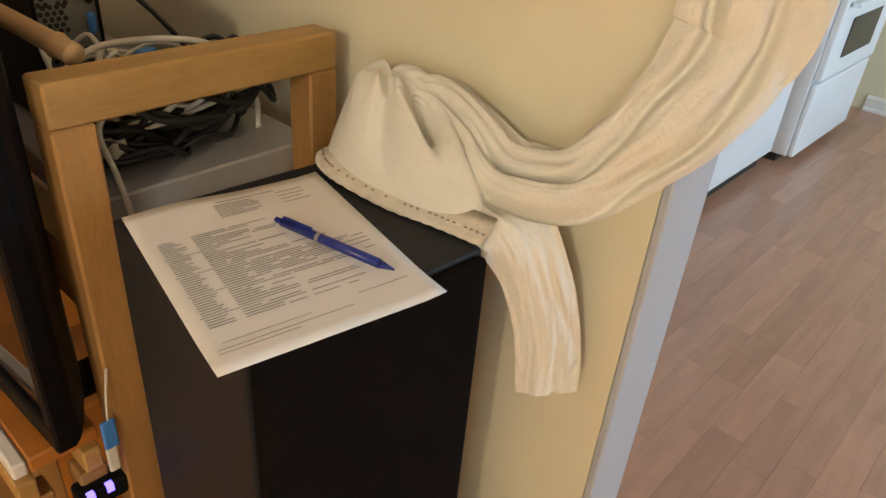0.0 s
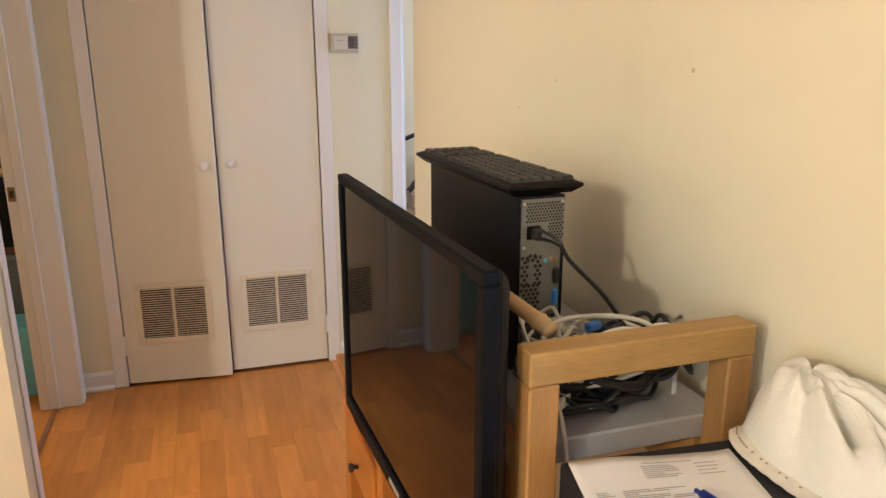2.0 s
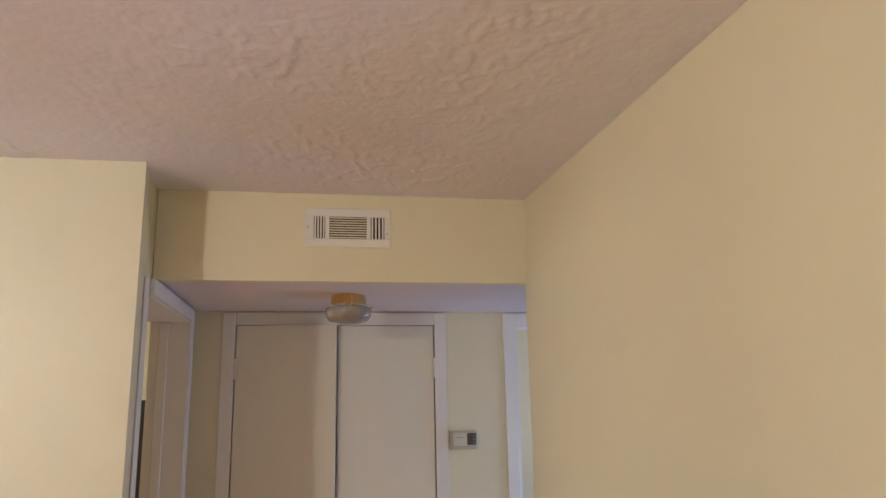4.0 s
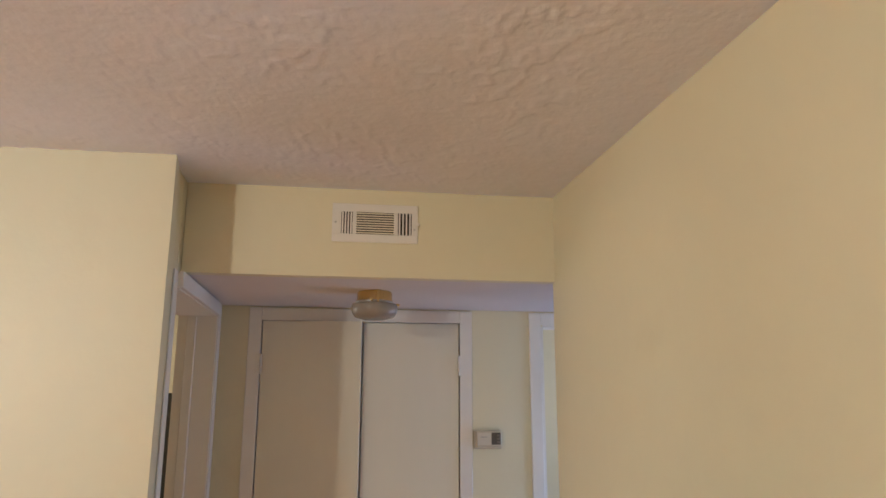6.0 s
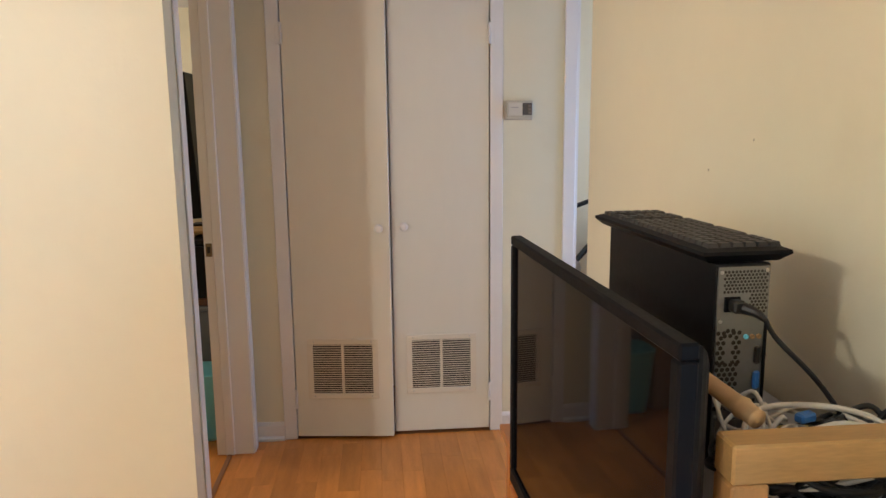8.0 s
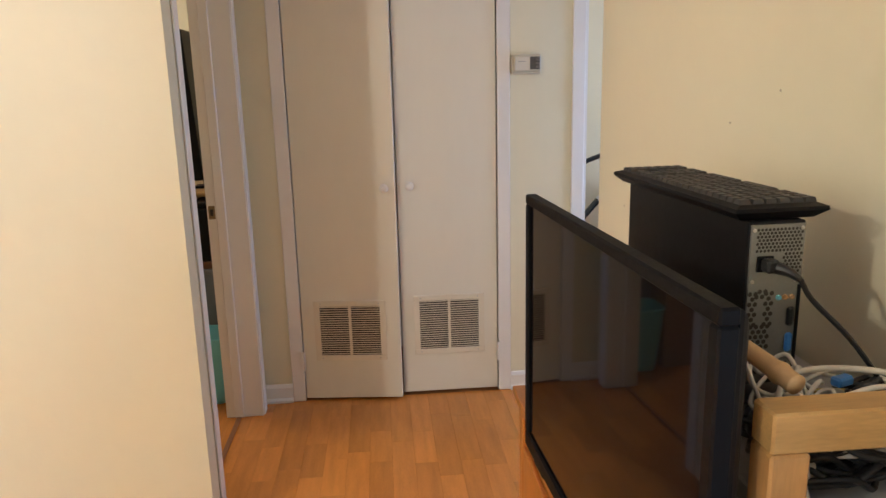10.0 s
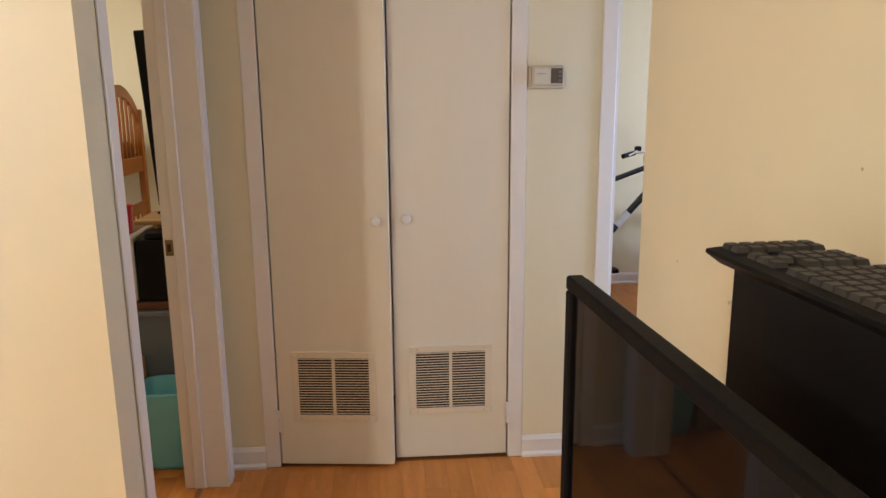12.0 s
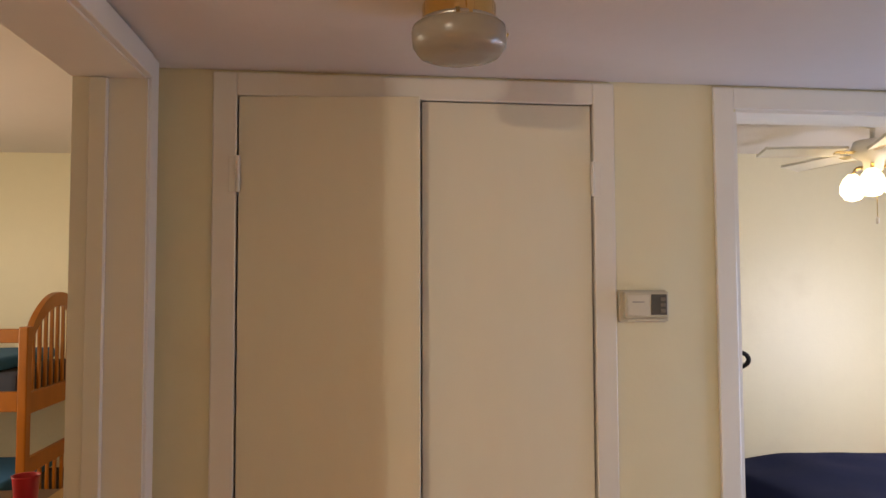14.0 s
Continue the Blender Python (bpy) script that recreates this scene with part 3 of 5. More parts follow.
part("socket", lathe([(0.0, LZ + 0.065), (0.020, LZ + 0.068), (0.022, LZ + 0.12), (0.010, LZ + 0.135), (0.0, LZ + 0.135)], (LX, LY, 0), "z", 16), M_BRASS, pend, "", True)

th = base("thermostat", (0.49, WALL_Y, 1.46), "aged ivory plastic thermostat on the wall", "thermostat")
part("back_plate", box(0.425, 0.553, 3.232, 3.2445, 1.462, 1.546, bevel=0.003), M_THERMO, th)
part("body", box(0.433, 0.551, 3.212, 3.233, 1.473, 1.542, bevel=0.004, seg=2), M_THERMO, th)
part("cover", box(0.440, 0.500, 3.2100, 3.2125, 1.480, 1.534, bevel=0.001), M_COVER, th)
part("display", box(0.503, 0.545, 3.2095, 3.2125, 1.482, 1.535, bevel=0.001), M_SCREENGREY, th, "dark display and buttons")
for i in range(3):
    part("button", box(0.528, 0.541, 3.2075, 3.2098, 1.488 + i * 0.015, 1.497 + i * 0.015, bevel=0.001), M_BUTTON, th)
part("imprint", box(0.452, 0.484, 3.2092, 3.2101, 1.514, 1.517), M_INK, th)
part("lip", box(0.437, 0.547, 3.207, 3.213, 1.466, 1.4725, bevel=0.001), M_THERMO, th)


# ---- the television and what carries it ----
TVM = Matrix.Translation((0.157, 1.110, 0)) @ Matrix.Rotation(radians(2.6), 4, "Z")   # local y along the screen, -x the front
tv = base("television", (0.2, 1.085, 0.69), "black flat-screen television switched off with a glossy screen", "television")
hw, z0, z1 = 0.392, 0.652, 1.205
bm = bmesh.new()
for a in ((-hw, hw, z1 - 0.020, z1), (-hw, hw, z0, z0 + 0.034), (-hw, -hw + 0.022, z0 + 0.034, z1 - 0.02), (hw - 0.022, hw, z0 + 0.034, z1 - 0.02)):
    add_box(bm, -0.0, 0.024, *a, m=TVM, bevel=0.003)
part("bezel", bm, M_BEZEL, tv)
part("screen", box(0.006, 0.020, -hw + 0.021, hw - 0.021, z0 + 0.033, z1 - 0.019, m=TVM), M_SCREEN, tv, "dark glossy screen")
bm = bmesh.new()
prof = [(0.024, 0.003), (0.030, 0.006), (0.040, 0.016), (0.054, 0.036), (0.067, 0.068), (0.075, 0.12)]
rings = []
for x, inset in prof:
    rings.append([bm.verts.new(TVM @ Vector((x, sy * (hw - inset), z1 - inset if sz > 0 else z0 + inset))) for sy, sz in ((-1, -1), (1, -1), (1, 1), (-1, 1))])
for a, b in zip(rings, rings[1:]):
    for i in range(4):
        bm.faces.new((a[i], a[(i + 1) % 4], b[(i + 1) % 4], b[i]))
bm.faces.new(rings[-1])
bm.faces.new(rings[0][::-1])
bmesh.ops.recalc_face_normals(bm, faces=bm.faces)
part("back_cover", bm, M_BLACK, tv)
for yy in (-0.27, 0.30):
    bm = bmesh.new()
    add_box(bm, 0.015, 0.045, yy - 0.03, yy + 0.03, 0.640, 0.67, bevel=0.004, m=TVM)
    add_box(bm, 0.005, 0.12, yy - 0.035, yy + 0.035, 0.6355, 0.645, bevel=0.003, m=TVM)
    part("foot", bm, M_BLACK, tv)
part("badge", box(-0.002, 0.001, -0.03, 0.03, 0.664, 0.674, m=TVM, bevel=0.0005), M_SILVER, tv)

tt = base("plank_stand", (0.18, 0.88, 0), "narrow pine stand with a white painted top under the television", "stand")
part("front_plank", box(0.130, 0.148, 0.755, 1.03, 0.612, 0.6345, bevel=0.003), M_WHITE, tt, "white painted plank")
part("back_plank", box(0.149, 0.232, 0.755, 1.03, 0.612, 0.635, bevel=0.003), M_ORANGE, tt)
part("edge_rail", box(0.128, 0.150, 0.745, 1.027, 0.575, 0.6115, bevel=0.002), M_PINE, tt)
for x in (0.130, 0.196):
    for y in (0.748, 0.985):
        part("leg", box(x + 0.0, x + 0.036, y, y + 0.04, 0.0, 0.574, bevel=0.003), M_PINEV, tt)
part("back_rail", box(0.205, 0.228, 0.745, 1.027, 0.575, 0.6115, bevel=0.002), M_PINE, tt)

ns = base("night_table", (0.40, 1.60, 0), "orange varnished wooden stand with a drawer", "stand")
part("tabletop", box(0.175, 0.60, 1.35, 1.85, 0.612, 0.635, bevel=0.004, seg=2), M_ORANGE, ns)
for x in (0.19, 0.54):
    for y in (1.37, 1.78):
        bm = bmesh.new()
        add_box(bm, x, x + 0.05, y, y + 0.05, 0.12, 0.6125, bevel=0.004)
        add_box(bm, x - 0.007, x + 0.057, y - 0.007, y + 0.057, 0.0, 0.123, bevel=0.006)
        part("leg", bm, M_ORANGE, ns)
part("apron", box(0.20, 0.216, 1.42, 1.78, 0.33, 0.612), M_ORANGE, ns)
dr = part("drawer", box(0.187, 0.201, 1.435, 1.765, 0.345, 0.50, bevel=0.003), M_ORANGE, ns)
part("knob", lathe([(0.006, 0), (0.006, -0.010), (0.013, -0.016), (0.012, -0.024), (0, -0.027)], (0.187, 1.63, 0.40), "x", 14), M_CABLE_B, dr, "small black knob")
part("side_panel", box(0.24, 0.54, 1.385, 1.40, 0.33, 0.612), M_ORANGE, ns)
part("shelf", box(0.20, 0.58, 1.38, 1.82, 0.10, 0.118), M_ORANGE, ns)

# pine frame rack with a grey shelf
rack = base("pine_rack", (0.44, 1.15, 0), "pale pine frame rack with a grey shelf against the wall", "rack")
for y, n in ((0.728, 0), (1.52, 1)):
    part("post", box(0.246, 0.291, y, y + 0.045, 0, 1.035 - 0.09 * n, bevel=0.003), M_PINEV, rack)
    part("post", box(0.558, 0.602, y, y + 0.045, 0, 1.035 - 0.09 * n, bevel=0.003), M_PINEV, rack)
    part("top_rail", box(0.246, 0.602, y, y + 0.045, 1.0355 - 0.09 * n, 1.083 - 0.09 * n, bevel=0.003), M_PINE, rack)
part("shelf_board", box(0.293, 0.600, 0.775, 1.515, 0.885, 0.924, bevel=0.003), M_SHELF, rack, "grey laminate board")
part("side_rail", box(0.25, 0.29, 0.774, 1.52, 0.80, 0.884), M_PINE, rack)
part("side_rail", box(0.55, 0.59, 0.774, 1.52, 0.80, 0.884), M_PINE, rack)

dw = base("wooden_dowel", (0.31, 0.76, 1.10), "turned pale wooden stick lying on the rack", "stick")
bm = tube([(0.306, 0.790, 1.086), (0.297, 0.83, 1.093), (0.286, 0.88, 1.101), (0.258, 1.0, 1.121)], lambda t: 0.0122 - 0.0014 * t + 0.0026 * math.exp(-((t - 0.22) / 0.05) ** 2), 12, 14)
part("stick", bm, M_DOWEL, dw, "", True)
part("cap", tube([(0.258, 1.0, 1.121), (0.2555, 1.012, 1.123)], 0.0115, 2, 14), M_CABLE_W, dw)


# ---- the computer ----
PCM = turned(0.372, 1.19, 3.0)
pc = base("desktop_computer", (0.372, 1.19, 0.925), "slim black desktop computer with its rear panel showing", "computer")
cx, cy = 0.042, 0.208
part("case", box(-cx, cx, -cy + 0.004, cy, 0.930, 1.235, bevel=0.003, seg=2, m=PCM), M_CASE, pc)
for x in (-0.03, 0.03):
    for y in (-0.17, 0.17):
        part("rubber_foot", lathe([(0.008, 0.9245), (0.008, 0.931)], PCM @ Vector((x, y, 0)), "z", 10), M_BLACK, pc)
rear = part("rear_panel", box(-cx + 0.003, cx - 0.003, -cy + 0.0005, -cy + 0.005, 0.934, 1.231, m=PCM), M_REAR, pc, "grey perforated steel rear panel")


def hexes(bm, xa, xb, za, zb, step, r):
    row, z = 0, za
    while z < zb:
        x = xa + (step / 2 if row % 2 else 0)
        while x < xb:
            vs = [bm.verts.new(PCM @ Vector((x + r * math.sin(k * math.pi / 3), -cy + 0.0002, z + r * math.cos(k * math.pi / 3)))) for k in range(6)]
            bm.faces.new(vs)
            x += step
        z += step * 0.87
        row += 1


bm = bmesh.new()
hexes(bm, -0.030, 0.036, 1.195, 1.227, 0.0056, 0.0023)
hexes(bm, 0.010, 0.036, 1.165, 1.194, 0.0056, 0.0023)
part("perforation", bm, M_DARKGAP, rear)
bm = bmesh.new()
for k in range(2):
    hexes(bm, -0.036 + k * 0.024, -0.026 + k * 0.024, 1.090, 1.138, 0.0085, 0.0036)
hexes(bm, -0.026, -0.012, 1.130, 1.140, 0.0085, 0.0036)
hexes(bm, -0.036, -0.006, 1.020, 1.088, 0.0085, 0.0037)
part("perforation", bm, M_DARKGAP, rear)
part("power_inlet", box(-0.030, -0.006, -cy - 0.003, -cy + 0.001, 1.166, 1.188, m=PCM, bevel=0.001), M_BLACK, rear)
for i in range(3):
    part("audio_jack", lathe([(0.0038, 0), (0.0036, -0.003), (0.0018, -0.003), (0.0018, -0.001), (0, -0.001)], PCM @ Vector((0.006 + i * 0.010, -cy, 1.128)), "y", 10), M_CARD if i else M_TEAL, rear)
for z, m_ in ((1.100, M_CABLE_B), (1.062, M_BLUETAG)):
    part("video_port", box(0.020, 0.031, -cy - 0.004, -cy + 0.001, z - 0.014, z + 0.014, m=PCM, bevel=0.003), m_, rear)
for i in range(3):
    part("usb_port", box(0.002 + i * 0.009, 0.008 + i * 0.009, -cy - 0.001, -cy + 0.001, 1.015, 1.033, m=PCM), M_DARKGAP, rear)
part("card_slot", box(0.034, 0.0385, -cy - 0.0012, -cy + 0.001, 0.95, 1.145, m=PCM), M_BLACK, rear)
part("card_slot", box(-0.034, 0.028, -cy - 0.0008, -cy + 0.001, 0.955, 1.002, m=PCM), M_STEEL, rear)
for x, z in ((-0.035, 1.224), (0.034, 1.225), (-0.034, 1.152), (0.03, 1.152), (-0.034, 1.008)):
    part("screw", lathe([(0.003, 0), (0.0025, -0.0015), (0, -0.002)], PCM @ Vector((x, -cy + 0.0004, z)), "y", 8), M_STEEL, rear)
bm = box(-0.026, -0.008, -cy - 0.022, -cy - 0.002, 1.168, 1.186, m=PCM, bevel=0.003)
plug = PCM @ Vector((-0.012, -cy - 0.02, 1.176))
tube([plug, plug + Vector((0.012, -0.012, -0.004)), plug + Vector((0.022, -0.02, -0.012))], lambda t: 0.0085 - 0.004 * t, 6, 10, bm)
pl = part("power_plug", bm, M_CABLE_B, pc, "black power plug and cord")
tip = plug + Vector((0.022, -0.02, -0.012))
part("cord", tube([tip, tip + Vector((0.02, 0.0, -0.03)), (0.47, 0.93, 1.075), (0.52, 0.915, 1.00), (0.54, 0.90, 0.945)], 0.0038, 8, 8), M_CABLE_B, pl)

KBM = turned(0.376, 1.207, 2.6)
kb = base("keyboard", (0.376, 1.207, 1.246), "dusty black keyboard lying on top of the computer", "keyboard")
bm = bmesh.new()
rings = []
for z, ins in ((1.2455, 0.014), (1.2575, 0.0), (1.2625, 0.001), (1.2665, 0.012)):
    rings.append([bm.verts.new(KBM @ Vector((sx * (0.068 - ins), sy * (0.226 - ins), z))) for sx, sy in ((-1, -1), (1, -1), (1, 1), (-1, 1))])
for a, b in zip(rings, rings[1:]):
    for i in range(4):
        bm.faces.new((a[i], a[(i + 1) % 4], b[(i + 1) % 4], b[i]))
bm.faces.new(rings[0][::-1])
bm.faces.new(rings[-1])
part("tray", bm, M_BLACK, kb)
key_me = bpy.data.meshes.new("key")
bm = bmesh.new()
lo = [bm.verts.new((sx * 0.0085, sy * 0.0085, 0)) for sx, sy in ((-1, -1), (1, -1), (1, 1), (-1, 1))]
hi = [bm.verts.new((sx * 0.0066, sy * 0.0066, 0.0062)) for sx, sy in ((-1, -1), (1, -1), (1, 1), (-1, 1))]
bm.faces.new(hi)
for i in range(4):
    bm.faces.new((lo[i], lo[(i + 1) % 4], hi[(i + 1) % 4], hi[i]))
bm.to_mesh(key_me)
bm.free()
key_me.materials.append(M_KEYS)
for r in range(6):
    for c in range(22):
        if c in (15, 19) or (r == 0 and 4 <= c <= 9) or (r == 4 and c in (16, 18)):
            continue
        k = new("key", key_me)
        k.parent = kb
        k.matrix_parent_inverse = Matrix.Translation(kb.location).inverted()
        k.matrix_basis = KBM @ Matrix.Translation((0.049 - r * 0.0192, -0.203 + c * 0.0192, 1.2665))
sp = new("key", key_me)
sp.parent = kb
sp.matrix_parent_inverse = Matrix.Translation(kb.location).inverted()
sp.matrix_basis = KBM @ Matrix.Translation((0.049, -0.203 + 6.5 * 0.0192, 1.2665)) @ Matrix.Diagonal((1, 6.2, 1, 1))
kb.location.z -= 0.009


# ---- cables on the shelf ----
def coil(name, seed, cx, cy, z, rx, ry, turns, r, material, label, tail=None):
    rnd = random.Random(seed)
    pts = []
    n = int(turns * 9)
    for i in range(n):
        a = 2 * math.pi * i / 9 + rnd.uniform(-0.15, 0.15)
        k = 1 + rnd.uniform(-0.22, 0.14)
        x = min(0.565, max(0.302, cx + rx * k * math.cos(a)))
        pts.append((x, cy + ry * k * math.sin(a), z + 0.05 * rnd.random() + 0.02 * i / n))
    if tail:
        pts += tail
    c = base(name, (cx, cy, 0.925), label, "cable")
    part("cord", tube(pts, r, 5, 7), material, c, "", True)
    return c


coil("cable_coil", 1, 0.43, 0.87, 0.930, 0.115, 0.055, 4, 0.0042, M_CABLE_B, "loose coil of black power cable on the shelf")
coil("cable_coil", 2, 0.40, 0.90, 0.940, 0.085, 0.07, 5, 0.0036, M_CABLE_B, "tangle of black cable on the shelf")
coil("cable_coil", 3, 0.47, 0.88, 0.955, 0.085, 0.06, 3, 0.0040, M_CABLE_B, "bundle of thick black cable on the shelf")
for i in range(9):
    coil("cable_coil", 20 + i, 0.37 + 0.02 * i, 0.84 + 0.02 * (i % 3), 0.930 + 0.007 * i, 0.085, 0.045 + 0.01 * (i % 2), 3, 0.0042, M_CABLE_B, "tangle of black cable on the shelf")
coil("cable_coil", 4, 0.45, 0.86, 0.965, 0.115, 0.06, 2, 0.0034, M_CABLE_W, "loose loops of off-white cable over the black ones")
coil("cable_coil", 31, 0.44, 0.835, 0.985, 0.115, 0.045, 2, 0.0036, M_CABLE_W, "off-white cable looped over the black tangle")
coil("cable_coil", 33, 0.47, 0.85, 0.975, 0.10, 0.05, 1.5, 0.0042, M_CABLE_W, "thick off-white cable loop on the tangle")
coil("cable_coil", 5, 0.42, 0.88, 0.985, 0.10, 0.07, 2, 0.0030, M_CABLE_W, "thin off-white cable lying in loops")
coil("cable_coil", 6, 0.36, 0.90, 1.00, 0.04, 0.07, 2, 0.0030, M_CABLE_W, "white cable beside the wooden stick")
for k_, (x_, z_) in enumerate(((0.40, 0.992), (0.46, 0.988), (0.50, 0.975))):
    coil("cable_coil", 50 + k_, x_, 0.812 + 0.012 * k_, z_, 0.10, 0.030, 1.6, 0.0036, M_CABLE_W, "off-white cable looped over the front of the tangle")
for nm, mt, r, lb, pts in (
        ("network_cable", M_CABLE_W, 0.0032, "white network cable from the computer", [(0.382, 0.975, 1.024), (0.395, 0.95, 1.03), (0.405, 0.93, 1.015), (0.41, 0.91, 0.99), (0.44, 0.90, 0.96), (0.47, 0.88, 0.945)]),
        ("monitor_cable", M_CABLE_W, 0.0040, "white monitor cable arching over the shelf", [(0.30, 0.80, 0.99), (0.34, 0.87, 1.055), (0.43, 0.88, 1.062), (0.52, 0.87, 1.04), (0.555, 0.85, 0.98), (0.54, 0.82, 0.94)]),
        ("yellow_cable", M_CABLE_Y, 0.0028, "dull yellow cable among the white ones", [(0.385, 0.96, 0.985), (0.43, 0.92, 1.015), (0.50, 0.89, 1.01), (0.55, 0.86, 0.96)]),
        ("hanging_cable", M_CABLE_W, 0.0036, "off-white cable hanging over the shelf edge", [(0.45, 0.86, 0.985), (0.36, 0.82, 1.01), (0.318, 0.795, 1.00), (0.318, 0.770, 0.955), (0.325, 0.764, 0.90), (0.326, 0.763, 0.83)]),
        ("white_adapter_cable", M_CABLE_W, 0.0045, "thick white plug lead behind the stick", [(0.40, 0.972, 0.985), (0.40, 0.94, 1.03), (0.385, 0.915, 1.05), (0.372, 0.89, 1.03), (0.39, 0.86, 1.00)])):
    c = base(nm, pts[0], lb, "cable")
    part("cord", tube(pts, r, 8, 8), mt, c, "", True)
for x, y, sx, sy, rz in ((0.47, 0.845, 0.032, 0.018, 25), (0.41, 0.92, 0.028, 0.02, -20)):
    a = base("power_adapter", (x, y, 0.925), "black power adapter brick among the cables", "power adapter")
    part("body", box(-sx, sx, -sy, sy, 0.96, 0.987, bevel=0.004, seg=2, m=turned(x, y, rz)), M_BLACK, a)
a = base("power_adapter", (0.335, 0.82, 0.95), "small white plug among the cables", "plug")
part("body", box(-0.012, 0.012, -0.018, 0.018, 0.955, 0.975, bevel=0.004, seg=2, m=turned(0.335, 0.82, 30)), M_CABLE_W, a)
a = base("blue_connector", (0.44, 0.90, 1.02), "small blue cable connector", "connector")
part("body", box(-0.014, 0.014, -0.008, 0.008, 1.035, 1.048, bevel=0.003, m=turned(0.43, 0.89, 20)), M_BLUETAG, a)

# lower clutter behind the television
a = base("power_strip", (0.215, 0.75, 0.53), "dark power strip with small blue lights fixed to the post", "power strip")
part("body", box(0.186, 0.2458, 0.728, 0.765, 0.525, 0.556, bevel=0.004), M_BLACK, a)
for i in range(2):
    part("light", box(0.194 + i * 0.024, 0.203 + i * 0.024, 0.7265, 0.7345, 0.545, 0.5575), M_LED, a)
a = base("blue_tag", (0.236, 0.735, 0.75), "blue and white plastic tag hanging by the post", "tag")
part("tag", box(0.226, 0.244, 0.7205, 0.7265, 0.62, 0.665, bevel=0.002), M_BLUETAG, a)
part("white_tag", box(0.226, 0.240, 0.7215, 0.7275, 0.58, 0.62, bevel=0.002), M_CABLE_W, a)
part("string", tube([(0.236, 0.7235, 0.663), (0.240, 0.7235, 0.70), (0.248, 0.7255, 0.74)], 0.0015, 4, 6), M_CABLE_W, a)


# ---- the loudspeaker, paper, pen and cloth ----
SPM = turned(0.391, 0.528, -4.5)
spk = base("loudspeaker", (0.387, 0.53, 0), "tall charcoal loudspeaker cabinet with a dark cloth front", "loudspeaker")
part("cabinet", box(-0.135, 0.135, -0.120, 0.140, 0.0, 0.955, bevel=0.004, seg=2, m=SPM), M_SPK, spk)
part("grille_cloth", box(-0.131, 0.131, -0.134, -0.1195, 0.03, 0.951, bevel=0.006, seg=2, m=SPM), M_SPKCLOTH, spk, "dark brown-black cloth front")

paper = base("printed_form", (0.35, 0.51, 0.956), "white printed form sheet lying on the loudspeaker", "paper")
PA, PB, PC_, PD = Vector((0.275, 0.671)), Vector((0.490, 0.634)), Vector((0.425, 0.364)), Vector((0.216, 0.403))


def on_paper(u, v, lift=0.0):
    """A point of the sheet: u along the top edge, v down the page."""
    p = (PA * (1 - u) + PB * u) * (1 - v) + (PD * (1 - u) + PC_ * u) * v
    z = 0.9562 + 0.004 * math.exp(-((u - 0.25) / 0.2) ** 2 - ((v - 0.02) / 0.10) ** 2) + 0.003 * max(0.0, v - 0.85) / 0.15 + 0.002 * max(0, u - 0.9) / 0.1
    return Vector((p.x, p.y, z + lift))


bm = bmesh.new()
N = 18
g = [[bm.verts.new(on_paper(i / N, j / N)) for j in range(N + 1)] for i in range(N + 1)]
for i in range(N):
    for j in range(N):
        bm.faces.new((g[i][j], g[i][j + 1], g[i + 1][j + 1], g[i + 1][j]))
sheet = part("sheet", bm, M_PAPER, paper, "", True)
sheet.modifiers.new("thick", "SOLIDIFY").thickness = 0.0004


def bars(bm, u0, u1, v, h):
    n = max(1, int((u1 - u0) * 10))
    for i in range(n):
        a, b = u0 + (u1 - u0) * i / n, u0 + (u1 - u0) * (i + 1) / n
        q = [bm.verts.new(on_paper(u, w, 0.0006)) for u, w in ((a, v), (a, v + h), (b, v + h), (b, v))]
        bm.faces.new(q)


bm = bmesh.new()
rnd = random.Random(5)
for i in range(12):
    v = 0.06 + i * 0.014
    if i < 1:
        bars(bm, 0.42, 0.72, v, 0.006)
    elif i < 8:
        bars(bm, 0.40, 0.40 + rnd.uniform(0.12, 0.22), v + 0.01, 0.006)
        if i % 2:
            bars(bm, 0.72, 0.72 + rnd.uniform(0.08, 0.16), v + 0.01, 0.006)
for i in range(40):
    v = 0.25 + i * 0.0135
    if i % 9 == 8:
        bars(bm, 0.06, 0.06 + rnd.uniform(0.2, 0.3), v, 0.005)
        continue
    bars(bm, 0.07, 0.07 + rnd.uniform(0.06, 0.11), v, 0.006)
    u = 0.22
    while u < 0.9:
        w = rnd.uniform(0.05, 0.28)
        bars(bm, u, min(0.93, u + w), v, 0.006)
        u += w + rnd.uniform(0.01, 0.05)
        if rnd.random() < 0.35:
            break
for v, a, b in ((0.84, 0.68, 0.93), (0.86, 0.08, 0.45), (0.89, 0.05, 0.62), (0.91, 0.05, 0.38)):
    bars(bm, a, b, v, 0.004)
part("print", bm, M_INK, paper, "rows of small grey print")

pen = base("ballpoint_pen", (0.39, 0.48, 0.958), "blue plastic ballpoint pen lying on the form", "pen")
p0, p1 = Vector((0.3845, 0.553, 0.9645)), Vector((0.409, 0.416, 0.9650))
dv = p1 - p0
part("barrel", tube([p0, p0 + dv * 0.88], 0.0048, 2, 12), M_PEN, pen, "", True)
part("tip", tube([p0 + dv * 0.88, p1], lambda t: 0.0046 - 0.0038 * t, 2, 12), M_PEN, pen, "", True)
part("button", tube([p0 - dv * 0.06, p0], 0.0030, 2, 10), M_PEN, pen, "", True)
up = Vector((0, 0, 0.0062))
part("clip", tube([p0 + up * 0.7 + dv * 0.02, p0 + up + dv * 0.04, p0 + up + dv * 0.28], 0.0016, 4, 6), M_PEN, pen)
